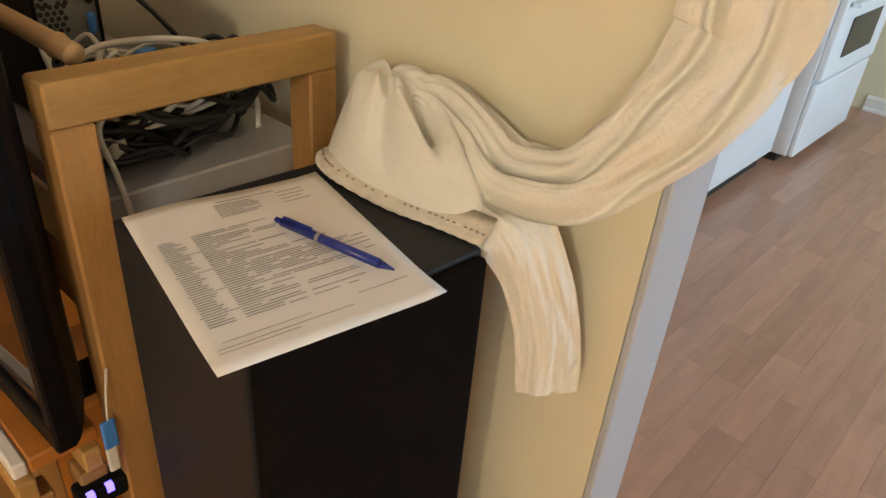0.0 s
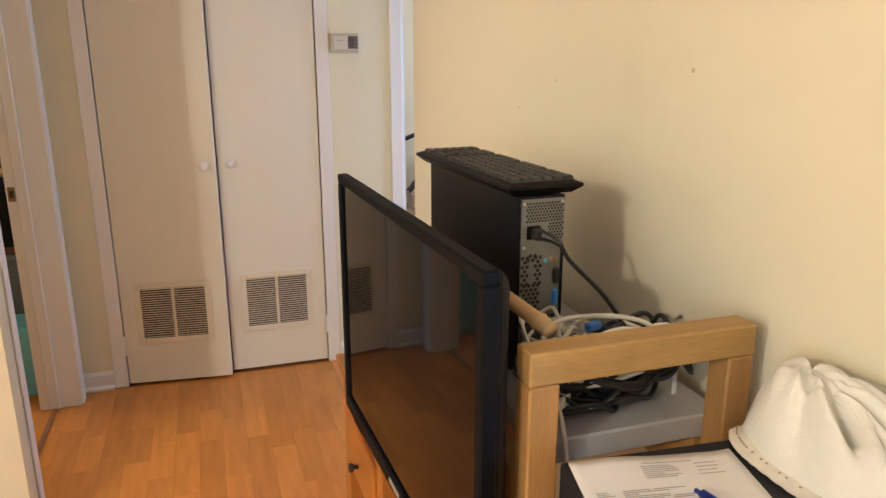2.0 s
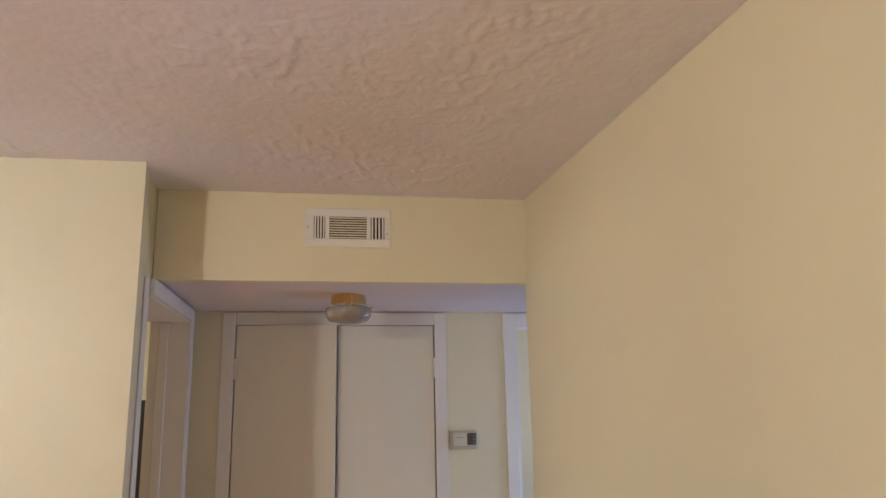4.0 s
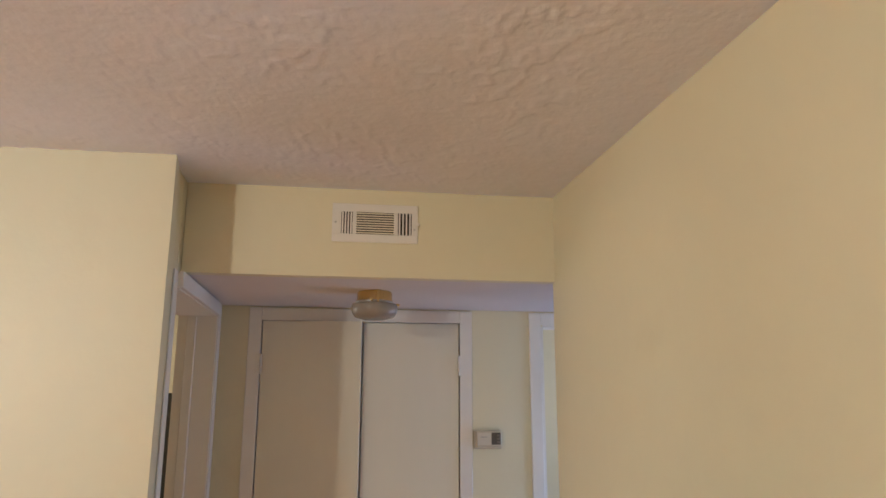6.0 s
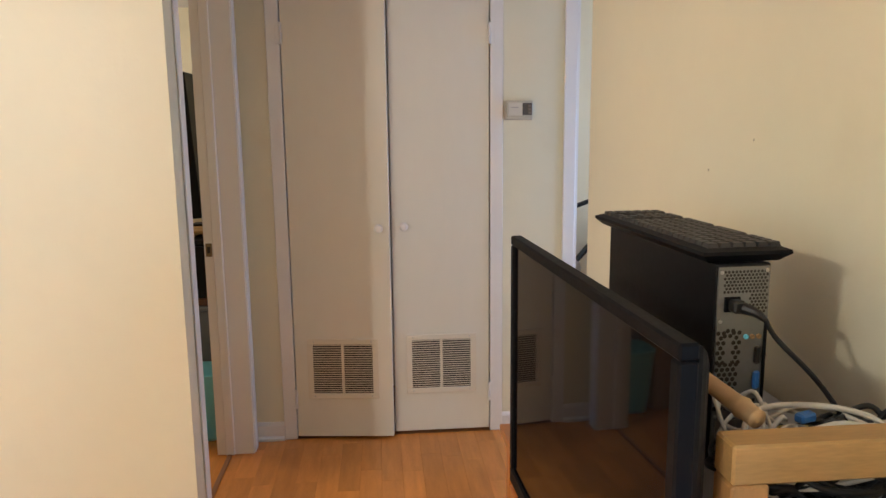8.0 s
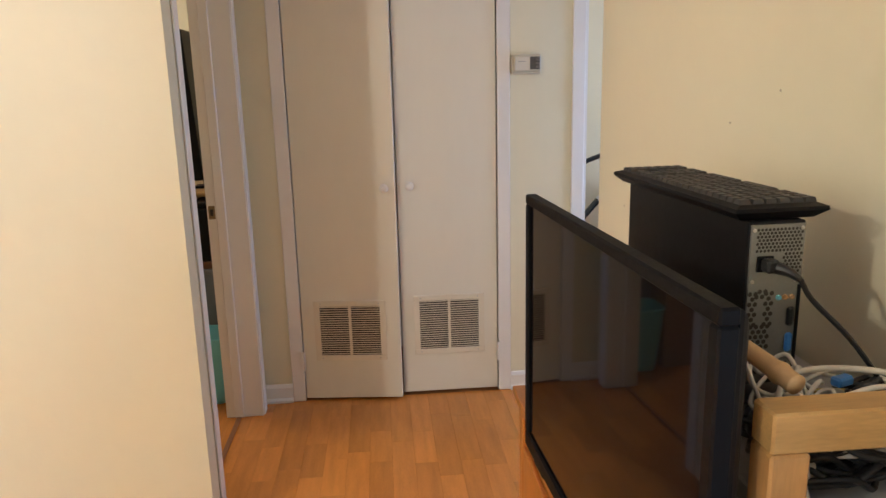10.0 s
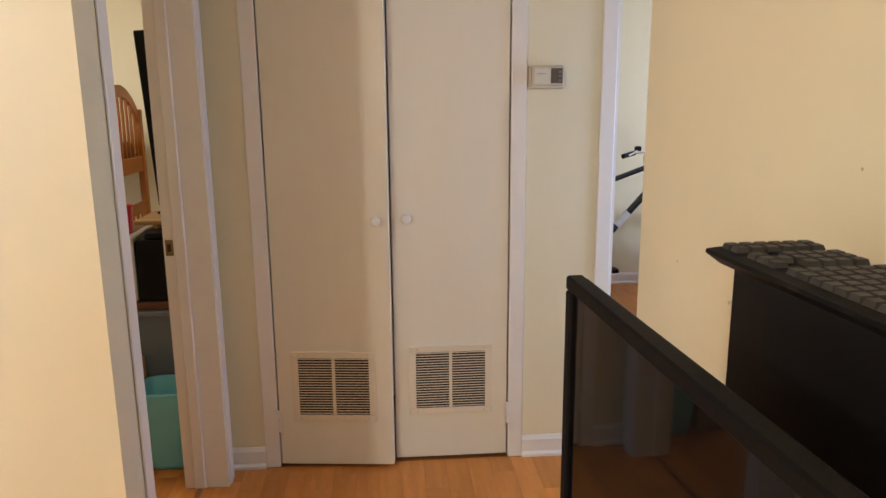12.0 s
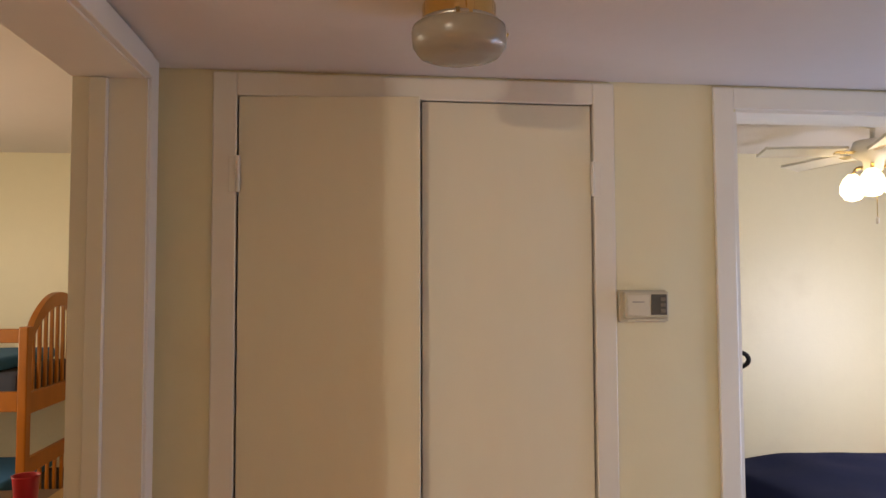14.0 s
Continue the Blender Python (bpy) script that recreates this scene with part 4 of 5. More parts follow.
part("ring", tube([p0 + dv * 0.33, p0 + dv * 0.36], 0.0051, 2, 12), M_STEEL, pen)

cloth = base("cream_cloth", (0.58, 0.50, 0.96), "cream cotton curtain bunched and draped over the loudspeaker", "curtain")


def swath(pts, widths, ups, folds, amp, seed, n=12, m=56, bulge=0.42, creep=0.03):
    """A gathered band of cloth: along pts, widths and facing directions, with running folds."""
    path = smooth_path(pts, n)
    bm = bmesh.new()
    rows = []
    L = len(path) - 1
    for i, p in enumerate(path):
        t = i / L * (len(pts) - 1)
        k = min(int(t), len(pts) - 2)
        f = t - k
        f = f * f * (3 - 2 * f)
        w = widths[k] * (1 - f) + widths[k + 1] * f
        upv = (Vector(ups[k]) * (1 - f) + Vector(ups[k + 1]) * f).normalized()
        d = (path[min(i + 1, L)] - path[max(i - 1, 0)]).normalized()
        sv = d.cross(upv).normalized()
        upv = sv.cross(d)
        row = []
        for j in range(m + 1):
            s = -1 + 2 * j / m
            nz = noise.noise(Vector((s * 2.5 + seed, i * 0.05, seed)))
            wave = math.sin(s * folds * math.pi + 3 * nz + i * creep)
            h = amp * (1 - 2 * (0.5 - 0.5 * wave) ** 1.8) + amp * 0.5 * noise.noise(Vector((s * 4 + seed, i * 0.09, 7 + seed)))
            h += w * bulge * (1 - s * s) + 0.0014 * noise.noise(Vector((s * 9, i * 0.25, seed)))
            row.append(bm.verts.new(p + sv * (w * s) + upv * h))
        rows.append(row)
    for a, b in zip(rows, rows[1:]):
        for j in range(m):
            bm.faces.new((a[j], a[j + 1], b[j + 1], b[j]))
    return bm, rows


bm, _ = swath([(0.705, 0.235, 2.05), (0.685, 0.245, 1.50), (0.665, 0.255, 1.22), (0.655, 0.262, 1.16), (0.632, 0.278, 1.112), (0.612, 0.312, 1.062), (0.592, 0.358, 1.018), (0.584, 0.428, 1.008), (0.592, 0.485, 1.034), (0.594, 0.545, 1.052), (0.588, 0.605, 1.040)],
              [0.085, 0.075, 0.062, 0.056, 0.050, 0.044, 0.042, 0.043, 0.036, 0.032, 0.024], [(-0.8, -0.5, 0.1)] * 2 + [(-0.75, -0.4, 0.3)] * 2 + [(-0.7, -0.4, 0.5)] * 2 + [(-0.6, -0.35, 0.7)] * 2 + [(-0.5, -0.1, 0.9)] * 3, 2.1, 0.0105, 1.3, bulge=0.26, creep=0.055)
part("gathered_length", bm, M_CLOTH, cloth, "", True)


def ridge(p):
    """Creased relief: sharp valleys between soft swells."""
    return 1 - 2 * abs(noise.noise(p)) ** 0.8


bm = bmesh.new()
R_, A_ = 60, 120
rows = []
for i in range(R_ + 1):
    q = i / R_
    row = []
    for k in range(A_):
        a = 2 * math.pi * k / A_
        c, s_ = math.cos(a), math.sin(a)
        rim = 1 + 0.09 * noise.noise(Vector((c * 1.5, s_ * 1.5, 4.0)))
        x = 0.577 + 0.078 * q * rim * c
        y = 0.548 + 0.055 * (1 - q) + 0.148 * q * rim * s_
        wx = x + 0.03 * noise.noise(Vector((x * 14, y * 14, 1.7)))
        wy = y + 0.03 * noise.noise(Vector((x * 14, y * 14, 9.1)))
        crease = ridge(Vector((wx * 30 + a * 1.1, wy * 8, 2.2))) + 0.45 * ridge(Vector((wx * 40, wy * 48, 5.5)))
        pleat = math.sin(a * 5 + 2.2 * noise.noise(Vector((c * 1.3, s_ * 1.3, q * 1.5))) + 1.4 * q)
        pleat = 1 - 2 * (0.5 - 0.5 * pleat) ** 2.2
        hollow = 0.050 * math.exp(-((x - 0.552 - 0.25 * (y - 0.522)) / 0.013) ** 2 - ((y - 0.522) / 0.034) ** 2)
        lip = 0.012 * math.exp(-((x - 0.532 - 0.25 * (y - 0.522)) / 0.010) ** 2 - ((y - 0.525) / 0.045) ** 2)
        z = 0.957 + 0.112 * (1 - q ** 2.7) + (0.013 * pleat * min(1, q * 2) + 0.006 * (crease - 0.5)) * (1 - 0.7 * q ** 4) + lip - hollow
        row.append(bm.verts.new((min(x, right_x(y) - 0.006), y, max(0.957, z))))
    rows.append(row)
for a, b in zip(rows, rows[1:]):
    for k in range(A_):
        bm.faces.new((a[k], a[(k + 1) % A_], b[(k + 1) % A_], b[k]))
bmesh.ops.remove_doubles(bm, verts=bm.verts, dist=1e-6)
bmesh.ops.recalc_face_normals(bm, faces=bm.faces)
part("bunched_fold", bm, M_CLOTH, cloth, "", True)
bm, _ = swath([(0.556, 0.475, 0.966), (0.553, 0.44, 0.972), (0.557, 0.392, 0.962), (0.572, 0.365, 0.91), (0.588, 0.352, 0.85), (0.597, 0.345, 0.79), (0.600, 0.342, 0.745)],
              [0.040, 0.044, 0.042, 0.038, 0.037, 0.038, 0.037], [(-0.3, -0.2, 1), (-0.3, -0.3, 1), (-0.6, -0.7, 0.5)] + [(-0.75, -0.65, 0)] * 4, 0.85, 0.0034, 4.1, bulge=0.10, creep=0.008)
part("hanging_tail", bm, M_CLOTH, cloth, "", True)
# a flat scalloped border along the lower edge, with a row of eyelets
lace, eyelets = bmesh.new(), bmesh.new()
edge = smooth_path([(0.530, 0.668, 0.962), (0.509, 0.64, 0.964), (0.500, 0.60, 0.963), (0.501, 0.52, 0.962), (0.513, 0.457, 0.962), (0.522, 0.40, 0.961)], 16)
prev = None
for i, p in enumerate(edge):
    d = (edge[min(i + 1, len(edge) - 1)] - edge[max(i - 1, 0)]).normalized()
    out = Vector((d.y, -d.x, 0))
    if out.x > 0:
        out = -out
    w = 0.0085 + 0.0018 * abs(math.sin(i * 0.8))
    q = [lace.verts.new(p + out * o + Vector((0, 0, h))) for o, h in ((-0.020, 0.016), (-0.008, 0.008), (w - 0.004, 0.0005), (w, -0.0035), (w - 0.001, -0.0048), (-0.008, 0.002))]
    if prev:
        for k in range(6):
            lace.faces.new((prev[k], prev[(k + 1) % 6], q[(k + 1) % 6], q[k]))
    prev = q
    if i % 2 == 1 and noise.noise(Vector((i * 0.37, 2.0, 1.0))) > -0.12:
        n_ = Vector((out.x * 0.55, out.y * 0.55, 0.83))
        mid = p + out * 0.0005 + Vector((0, 0, 0.0052))
        up_ = n_.cross(d)
        eyelets.faces.new([eyelets.verts.new(mid + d * 0.0024 * math.cos(b_) + up_ * 0.0015 * math.sin(b_)) for b_ in [k * math.pi / 4 for k in range(8)]])
bmesh.ops.recalc_face_normals(lace, faces=lace.faces)
border = part("lace_border", lace, M_LACE, cloth, "scalloped eyelet lace border", True)
part("eyelets", eyelets, M_EYELET, border, "small stitched eyelets")


# ---- the kitchen corner ----
fr = base("refrigerator", (3.0, 1.3, 0), "tall white refrigerator beside the stove", "refrigerator")
part("body", box(2.62, 3.40, 1.02, 1.66, 0.03, 1.72, bevel=0.008, seg=2), M_APPL, fr)
part("door", box(2.60, 3.42, 0.955, 1.016, 0.07, 1.18, bevel=0.010, seg=3), M_APPL, fr)
part("freezer_door", box(2.60, 3.42, 0.955, 1.016, 1.19, 1.72, bevel=0.010, seg=3), M_APPL, fr)
part("kick_plate", box(2.64, 3.38, 0.99, 1.02, 0.0, 0.066), M_DARKGAP, fr)
part("handle", tube([(3.36, 0.95, 0.75), (3.36, 0.92, 0.78), (3.36, 0.92, 1.10), (3.36, 0.95, 1.13)], 0.011, 5, 10), M_APPL, fr)
st = base("stove", (3.88, 1.25, 0), "white kitchen stove with a storage drawer", "stove")
part("body", box(3.47, 4.28, 0.90, 1.62, 0.05, 0.91, bevel=0.006, seg=2), M_APPL, st)
part("storage_drawer", box(3.475, 4.275, 0.872, 0.899, 0.05, 0.40, bevel=0.008, seg=2), M_APPL, st)
ov = part("oven_door", box(3.475, 4.275, 0.865, 0.899, 0.415, 0.80, bevel=0.008, seg=2), M_APPL, st)
part("oven_window", box(3.65, 4.10, 0.861, 0.866, 0.50, 0.68, bevel=0.004), M_SCREEN, ov)
part("handle", tube([(3.55, 0.866, 0.75), (3.56, 0.83, 0.755), (4.19, 0.83, 0.755), (4.20, 0.866, 0.75)], 0.011, 5, 10), M_APPL, ov)
part("cooktop", box(3.465, 4.285, 0.87, 1.62, 0.911, 0.925, bevel=0.003), M_APPL, st)
part("foot", box(3.50, 4.25, 0.95, 1.5, 0.0, 0.05), M_DARKGAP, st)
cb = base("cabinet_panel", (2.5, 1.3, 0), "brown wooden cabinet side beside the refrigerator", "cabinet")
part("side_panel", box(2.53, 2.585, 0.99, 1.66, 0.0, 1.72, bevel=0.003), M_BROWNCAB, cb)
part("toe_trim", box(2.47, 2.53, 0.985, 1.66, 0.0, 0.06), M_APPL, cb)


# ---- the bedroom with the bicycle ----
bed = base("bed", (2.4, 4.3, 0), "bed with a navy bedspread over a white base", "bed")
part("bed_base", box(1.675, 3.15, 3.40, 5.27, 0.03, 0.34, bevel=0.01), M_BEDBASE, bed, "white wooden bed base")
part("mattress", box(1.68, 3.14, 3.40, 5.25, 0.34, 0.555, bevel=0.05, seg=3), M_BEDBASE, bed)
bm = bmesh.new()
rows = []
for i in range(61):
    y = 3.38 + 1.98 * i / 60
    row = []
    for j in range(51):
        s = j / 50
        drop = 0.0
        u = s * 1.85
        if u < 0.36:
            x, z = 1.655, 0.59 - (0.36 - u)
            z = max(z, 0.262 + 0.035 * math.sin(y * 3.1) + 0.02 * noise.noise(Vector((y * 3, 1, 2))))
            x += 0.014 * math.sin(y * 21 + 2 * noise.noise(Vector((y * 4, u * 3, 1)))) * (0.36 - u) / 0.36 - 0.03 * (0.36 - u)
        else:
            x, z = 1.655 + (u - 0.36), 0.59 + 0.02 * noise.noise(Vector((u * 3, y * 3, 5))) + 0.02 * min(1, (u - 0.36) / 0.4)
        r = max(0.0, 0.07 - abs(u - 0.36)) / 0.07
        x += 0.02 * r * r
        z -= 0.022 * r * r
        e = max(0.0, y - 5.24)
        if e > 0:
            z -= min(z - 0.10, e * 4.0) if u >= 0.36 else 0
            x += 0.05 * e
        row.append(bm.verts.new((x, min(y, 5.315 + 0.01 * math.sin(u * 17)), z)))
    rows.append(row)
for a, b in zip(rows, rows[1:]):
    for j in range(50):
        bm.faces.new((a[j], b[j], b[j + 1], a[j + 1]))
bmesh.ops.recalc_face_normals(bm, faces=bm.faces)
sp_ = part("bedspread", bm, M_NAVY, bed, "navy blue quilted bedspread", True)
sp_.modifiers.new("thick", "SOLIDIFY").thickness = 0.012

bike = base("bicycle", (1.35, 5.58, 0), "black mountain bicycle leaning near the bedroom wall", "bicycle")
BY = 5.58
def bike_wheel(x, steer):
    """A wheel with tyre, rim, hub and spokes; steer turns it about the upright through its hub."""
    tr = turned(x, BY, steer) @ Matrix.Translation((-x, -BY, 0))
    circle = [(math.cos(a * math.pi / 18), math.sin(a * math.pi / 18)) for a in range(37)]
    tyre = tube([(x + 0.315 * c, BY, 0.34 + 0.315 * s) for c, s in circle], 0.022, 2, 10)
    rim = tube([(x + 0.285 * c, BY, 0.34 + 0.285 * s) for c, s in circle], 0.010, 2, 8)
    hub = lathe([(0.018, -0.04), (0.018, 0.04)], (x, BY, 0.34), "y", 12)
    spokes = bmesh.new()
    for a in range(16):
        c, s = math.cos(a * math.pi / 8), math.sin(a * math.pi / 8)
        tube([(x + 0.015 * c, BY + (0.02 if a % 2 else -0.02), 0.34 + 0.015 * s), (x + 0.28 * c, BY, 0.34 + 0.28 * s)], 0.0012, 1, 4, spokes, smooth=False)
    for b_ in (tyre, rim, hub, spokes):
        bmesh.ops.transform(b_, matrix=tr, verts=b_.verts)
    w = part("wheel", tyre, M_TYRE, bike, "", True)
    part("rim", rim, M_STEEL, w)
    part("hub", hub, M_STEEL, w)
    part("spokes", spokes, M_STEEL, w)


bike_wheel(0.80, 0)
bike_wheel(1.80, 68)
head_t, head_b, bbk, seat = (1.640, BY, 0.985), (1.690, BY, 0.835), (1.24, BY, 0.33), (1.10, BY, 0.90)
part("down_tube", tube([head_b, bbk], 0.026, 2, 12, smooth=False), M_BIKE, bike)
part("decal", tube([Vector(head_b) * 0.62 + Vector(bbk) * 0.38, Vector(head_b) * 0.42 + Vector(bbk) * 0.58], 0.0268, 2, 12, smooth=False), M_BIKEDECAL, bike, "pale lettering band")
part("top_tube", tube([head_t, (1.12, BY, 0.80)], 0.020, 2, 12, smooth=False), M_BIKE, bike)
part("head_tube", tube([head_t, head_b], 0.024, 2, 12, smooth=False), M_BIKE, bike)
part("seat_tube", tube([bbk, seat], 0.018, 2, 12, smooth=False), M_BIKE, bike)
part("chain_stay", tube([bbk, (0.80, BY, 0.34)], 0.012, 2, 10, smooth=False), M_BIKE, bike)
part("seat_stay", tube([(1.12, BY, 0.80), (0.80, BY, 0.34)], 0.010, 2, 10, smooth=False), M_BIKE, bike)
part("saddle", box(0.98, 1.24, BY - 0.07, BY + 0.07, 0.90, 0.95, bevel=0.02, seg=3), M_BLACK, bike)
fk = part("fork_crown", box(1.69, 1.74, BY - 0.07, BY + 0.07, 0.75, 0.80, bevel=0.01, seg=2), M_STEEL, bike)
for s in (-0.055, 0.055):
    part("fork_leg", tube([(1.715, BY + s, 0.78), (1.79, BY + s, 0.55)], 0.016, 2, 10, smooth=False), M_STEEL if s > 0 else M_BIKEDECAL, bike)
    part("fork_slider", tube([(1.785, BY + s, 0.565), (1.87, BY + s, 0.34)], 0.021, 2, 10, smooth=False), M_BIKEDECAL, bike)


def turned_bar(*pts):
    """Points of the turned steering, in the room, brought to the bicycle's own size."""
    return [((x - 1.47) / 0.94 + 1.35, (y - 5.58) / 0.94 + 5.58, z / 0.94) for x, y, z in pts]


part("stem", tube(turned_bar((1.745, 5.58, 0.925), (1.735, 5.578, 0.99), (1.742, 5.56, 1.040)), 0.016, 5, 10), M_STEEL, bike)
part("handlebar", tube(turned_bar((1.60, 5.49, 1.032), (1.67, 5.53, 1.040), (1.742, 5.555, 1.044), (1.82, 5.55, 1.056), (1.89, 5.53, 1.064)), 0.0125, 6, 10), M_STEEL, bike)
part("grip", tube(turned_bar((1.53, 5.45, 1.018), (1.57, 5.475, 1.026), (1.63, 5.51, 1.036)), 0.018, 4, 10), M_BLACK, bike)
part("grip", tube(turned_bar((1.83, 5.548, 1.056), (1.90, 5.525, 1.062)), 0.017, 3, 10), M_BLACK, bike)
part("bar_end", tube(turned_bar((1.90, 5.525, 1.060), (2.00, 5.50, 1.060), (2.065, 5.49, 1.092), (2.055, 5.49, 1.140), (1.95, 5.49, 1.182)), 0.0145, 6, 10), M_BLACK, bike, "curved black bar end")
for x_ in (1.655, 1.80):
    part("brake_lever", tube(turned_bar((x_, 5.53, 1.050), (x_ - 0.03, 5.49, 1.040), (x_ - 0.08, 5.46, 1.022)), 0.007, 5, 8), M_STEEL, bike)
    part("shifter", box(*[v for a_ in zip(turned_bar((x_ - 0.012, 5.52, 1.045))[0], turned_bar((x_ + 0.03, 5.56, 1.080))[0]) for v in a_], bevel=0.008, seg=2), M_BLACK, bike)
part("brake_cable", tube(turned_bar((1.80, 5.53, 1.05), (1.89, 5.52, 1.02), (1.905, 5.53, 0.90), (1.86, 5.56, 0.80)), 0.0028, 8, 6), M_SILVER, bike)
part("brake_cable", tube(turned_bar((1.77, 5.54, 1.045), (1.835, 5.52, 1.00), (1.84, 5.54, 0.88), (1.80, 5.57, 0.79)), 0.0028, 8, 6), M_SILVER, bike)
part("reflector", lathe([(0.028, -0.012), (0.030, 0.0), (0.024, 0.012)], (1.745, BY - 0.10, 0.865), "y", 14), M_BLACK, bike)
part("crank", tube([(1.24, BY - 0.05, 0.33), (1.36, BY - 0.06, 0.22)], 0.011, 2, 8), M_STEEL, bike)
part("pedal", box(1.33, 1.42, BY - 0.15, BY - 0.06, 0.20, 0.23, bevel=0.006), M_BLACK, bike)
part("chainring", lathe([(0.085, -0.045), (0.088, -0.043), (0.085, -0.040)], (1.24, BY, 0.33), "y", 24), M_STEEL, bike)

bike.location.x += 0.12
bike.scale = (0.94, 0.94, 0.94)
FX, FY = 2.43, 4.86
fan = base("ceiling_fan", (FX, FY, 2.1), "cream ceiling fan with glowing glass shades", "ceiling fan")
part("canopy", lathe([(0.07, 2.4195), (0.065, 2.39), (0.02, 2.37), (0.0, 2.37)], (FX, FY, 0), "z", 20), M_BEDBASE, fan, "", True)
part("downrod", lathe([(0.012, 2.30), (0.012, 2.38)], (FX, FY, 0), "z", 10), M_BEDBASE, fan)
part("motor", lathe([(0.0, 2.31), (0.09, 2.305), (0.105, 2.27), (0.10, 2.23), (0.05, 2.20), (0.045, 2.15), (0.0, 2.15)], (FX, FY, 0), "z", 28), M_BEDBASE, fan, "", True)
for i in range(5):
    mt = turned(FX, FY, 72 * i + 28) @ Matrix.Translation((0, 0, 2.25)) @ Matrix.Rotation(radians(10), 4, "X")
    bm = box(0.16, 0.58, -0.062, 0.062, -0.004, 0.004, bevel=0.003, m=mt)
    part("blade", bm, M_DOOR, fan)
    part("blade_arm", box(0.09, 0.20, -0.02, 0.02, -0.007, -0.0045, m=mt), M_BRASS, fan)
for i in range(3):
    a = radians(120 * i + 228)
    c, s = math.cos(a), math.sin(a)
    part("glass_shade", lathe([(0.02, 2.155), (0.045, 2.13), (0.062, 2.09), (0.06, 2.05), (0.038, 2.02), (0.0, 2.01)], (FX + 0.12 * c, FY + 0.12 * s, -0.01), "z", 20), M_BULB, fan, "glowing white glass shade", True)
    part("arm", tube([(FX + 0.03 * c, FY + 0.03 * s, 2.17), (FX + 0.09 * c, FY + 0.09 * s, 2.175), (FX + 0.12 * c, FY + 0.12 * s, 2.14)], 0.008, 4, 8), M_BRASS, fan)
part("pull_chain", tube([(FX - 0.01, FY - 0.03, 2.16), (FX - 0.012, FY - 0.032, 1.90)], 0.0018, 1, 6), M_BRASS, fan)
part("pull_knob", lathe([(0.0, 1.868), (0.009, 1.875), (0.009, 1.895), (0.0, 1.905)], (FX - 0.012, FY - 0.032, 0), "z", 10), M_BEDBASE, fan)


# ---- the bunk room ----
XB = -1.87
bunk = base("bunk_bed", (-2.6, 5.65, 0), "honey pine bunk bed with an arched slatted end", "bunk bed")
Y0, Y1 = 5.27, 6.04
for y in (Y0, Y1):
    for x in (XB, XB - 1.5):
        part("post", box(x - 0.045, x + 0.0, y - 0.03, y + 0.03, 0, 1.36, bevel=0.006, seg=2), M_BUNK, bunk)
for x in (XB - 0.022,):
    arch = bmesh.new()
    prev = None
    for i in range(25):
        f = i / 24
        y = Y0 + 0.03 + (Y1 - Y0 - 0.06) * f
        z = 1.33 + 0.20 * math.sin(math.pi * f) ** 0.7
        q = [arch.verts.new((x + dx, y, z + dz)) for dx, dz in ((-0.015, -0.075), (0.015, -0.075), (0.015, 0), (-0.015, 0))]
        if prev:
            for k in range(4):
                arch.faces.new((prev[k], prev[(k + 1) % 4], q[(k + 1) % 4], q[k]))
        prev = q
    bmesh.ops.recalc_face_normals(arch, faces=arch.faces)
    part("arched_rail", arch, M_BUNK, bunk)
    part("lower_rail", box(x - 0.015, x + 0.015, Y0 + 0.03, Y1 - 0.03, 0.92, 1.03, bevel=0.004), M_BUNK, bunk)
    for i in range(9):
        y = Y0 + 0.085 + i * (Y1 - Y0 - 0.17) / 8
        f = (y - Y0 - 0.03) / (Y1 - Y0 - 0.06)
        part("spindle", box(x - 0.008, x + 0.008, y - 0.011, y + 0.011, 1.03, 1.262 + 0.20 * math.sin(math.pi * f) ** 0.7, bevel=0.003), M_BUNK, bunk)
    part("lower_end_rail", box(x - 0.015, x + 0.015, Y0 + 0.03, Y1 - 0.03, 0.62, 0.70, bevel=0.004), M_BUNK, bunk)
    for i in range(7):
        y = Y0 + 0.10 + i * (Y1 - Y0 - 0.2) / 6
        part("spindle", box(x - 0.008, x + 0.008, y - 0.011, y + 0.011, 0.38, 0.63, bevel=0.003), M_BUNK, bunk)
for z in (1.0, 0.36):
    part("side_rail", box(XB - 1.5, XB - 0.045, Y0 - 0.02, Y0 + 0.01, z - 0.06, z + 0.04, bevel=0.004), M_BUNK, bunk)
    part("side_rail", box(XB - 1.5, XB - 0.045, Y1 - 0.01, Y1 + 0.02, z - 0.06, z + 0.04, bevel=0.004), M_BUNK, bunk)
    part("slat_base", box(XB - 1.5, XB - 0.045, Y0 + 0.01, Y1 - 0.01, z - 0.06, z - 0.03), M_BUNK, bunk)
part("guard_rail", box(XB - 1.5, XB - 0.045, Y0 - 0.015, Y0 + 0.01, 1.28, 1.35, bevel=0.004), M_BUNK, bunk)
for i, z in enumerate((1.0, 0.36)):
    b_ = base("bunk_mattress", (-2.6, 5.65, z), "mattress with dark and blue bedding on the bunk", "mattress", "bunk mattresses")
    part("mattress", box(XB - 1.48, XB - 0.06, Y0 + 0.02, Y1 - 0.02, z - 0.03, z + 0.13, bevel=0.03, seg=3), M_STRIPE, b_)
    part("blanket", box(XB - 1.46, XB - 0.16, Y0 + 0.015, Y1 - 0.03, z + 0.131, z + 0.20, bevel=0.025, seg=3), M_BLUEBED, b_, "blue blanket")

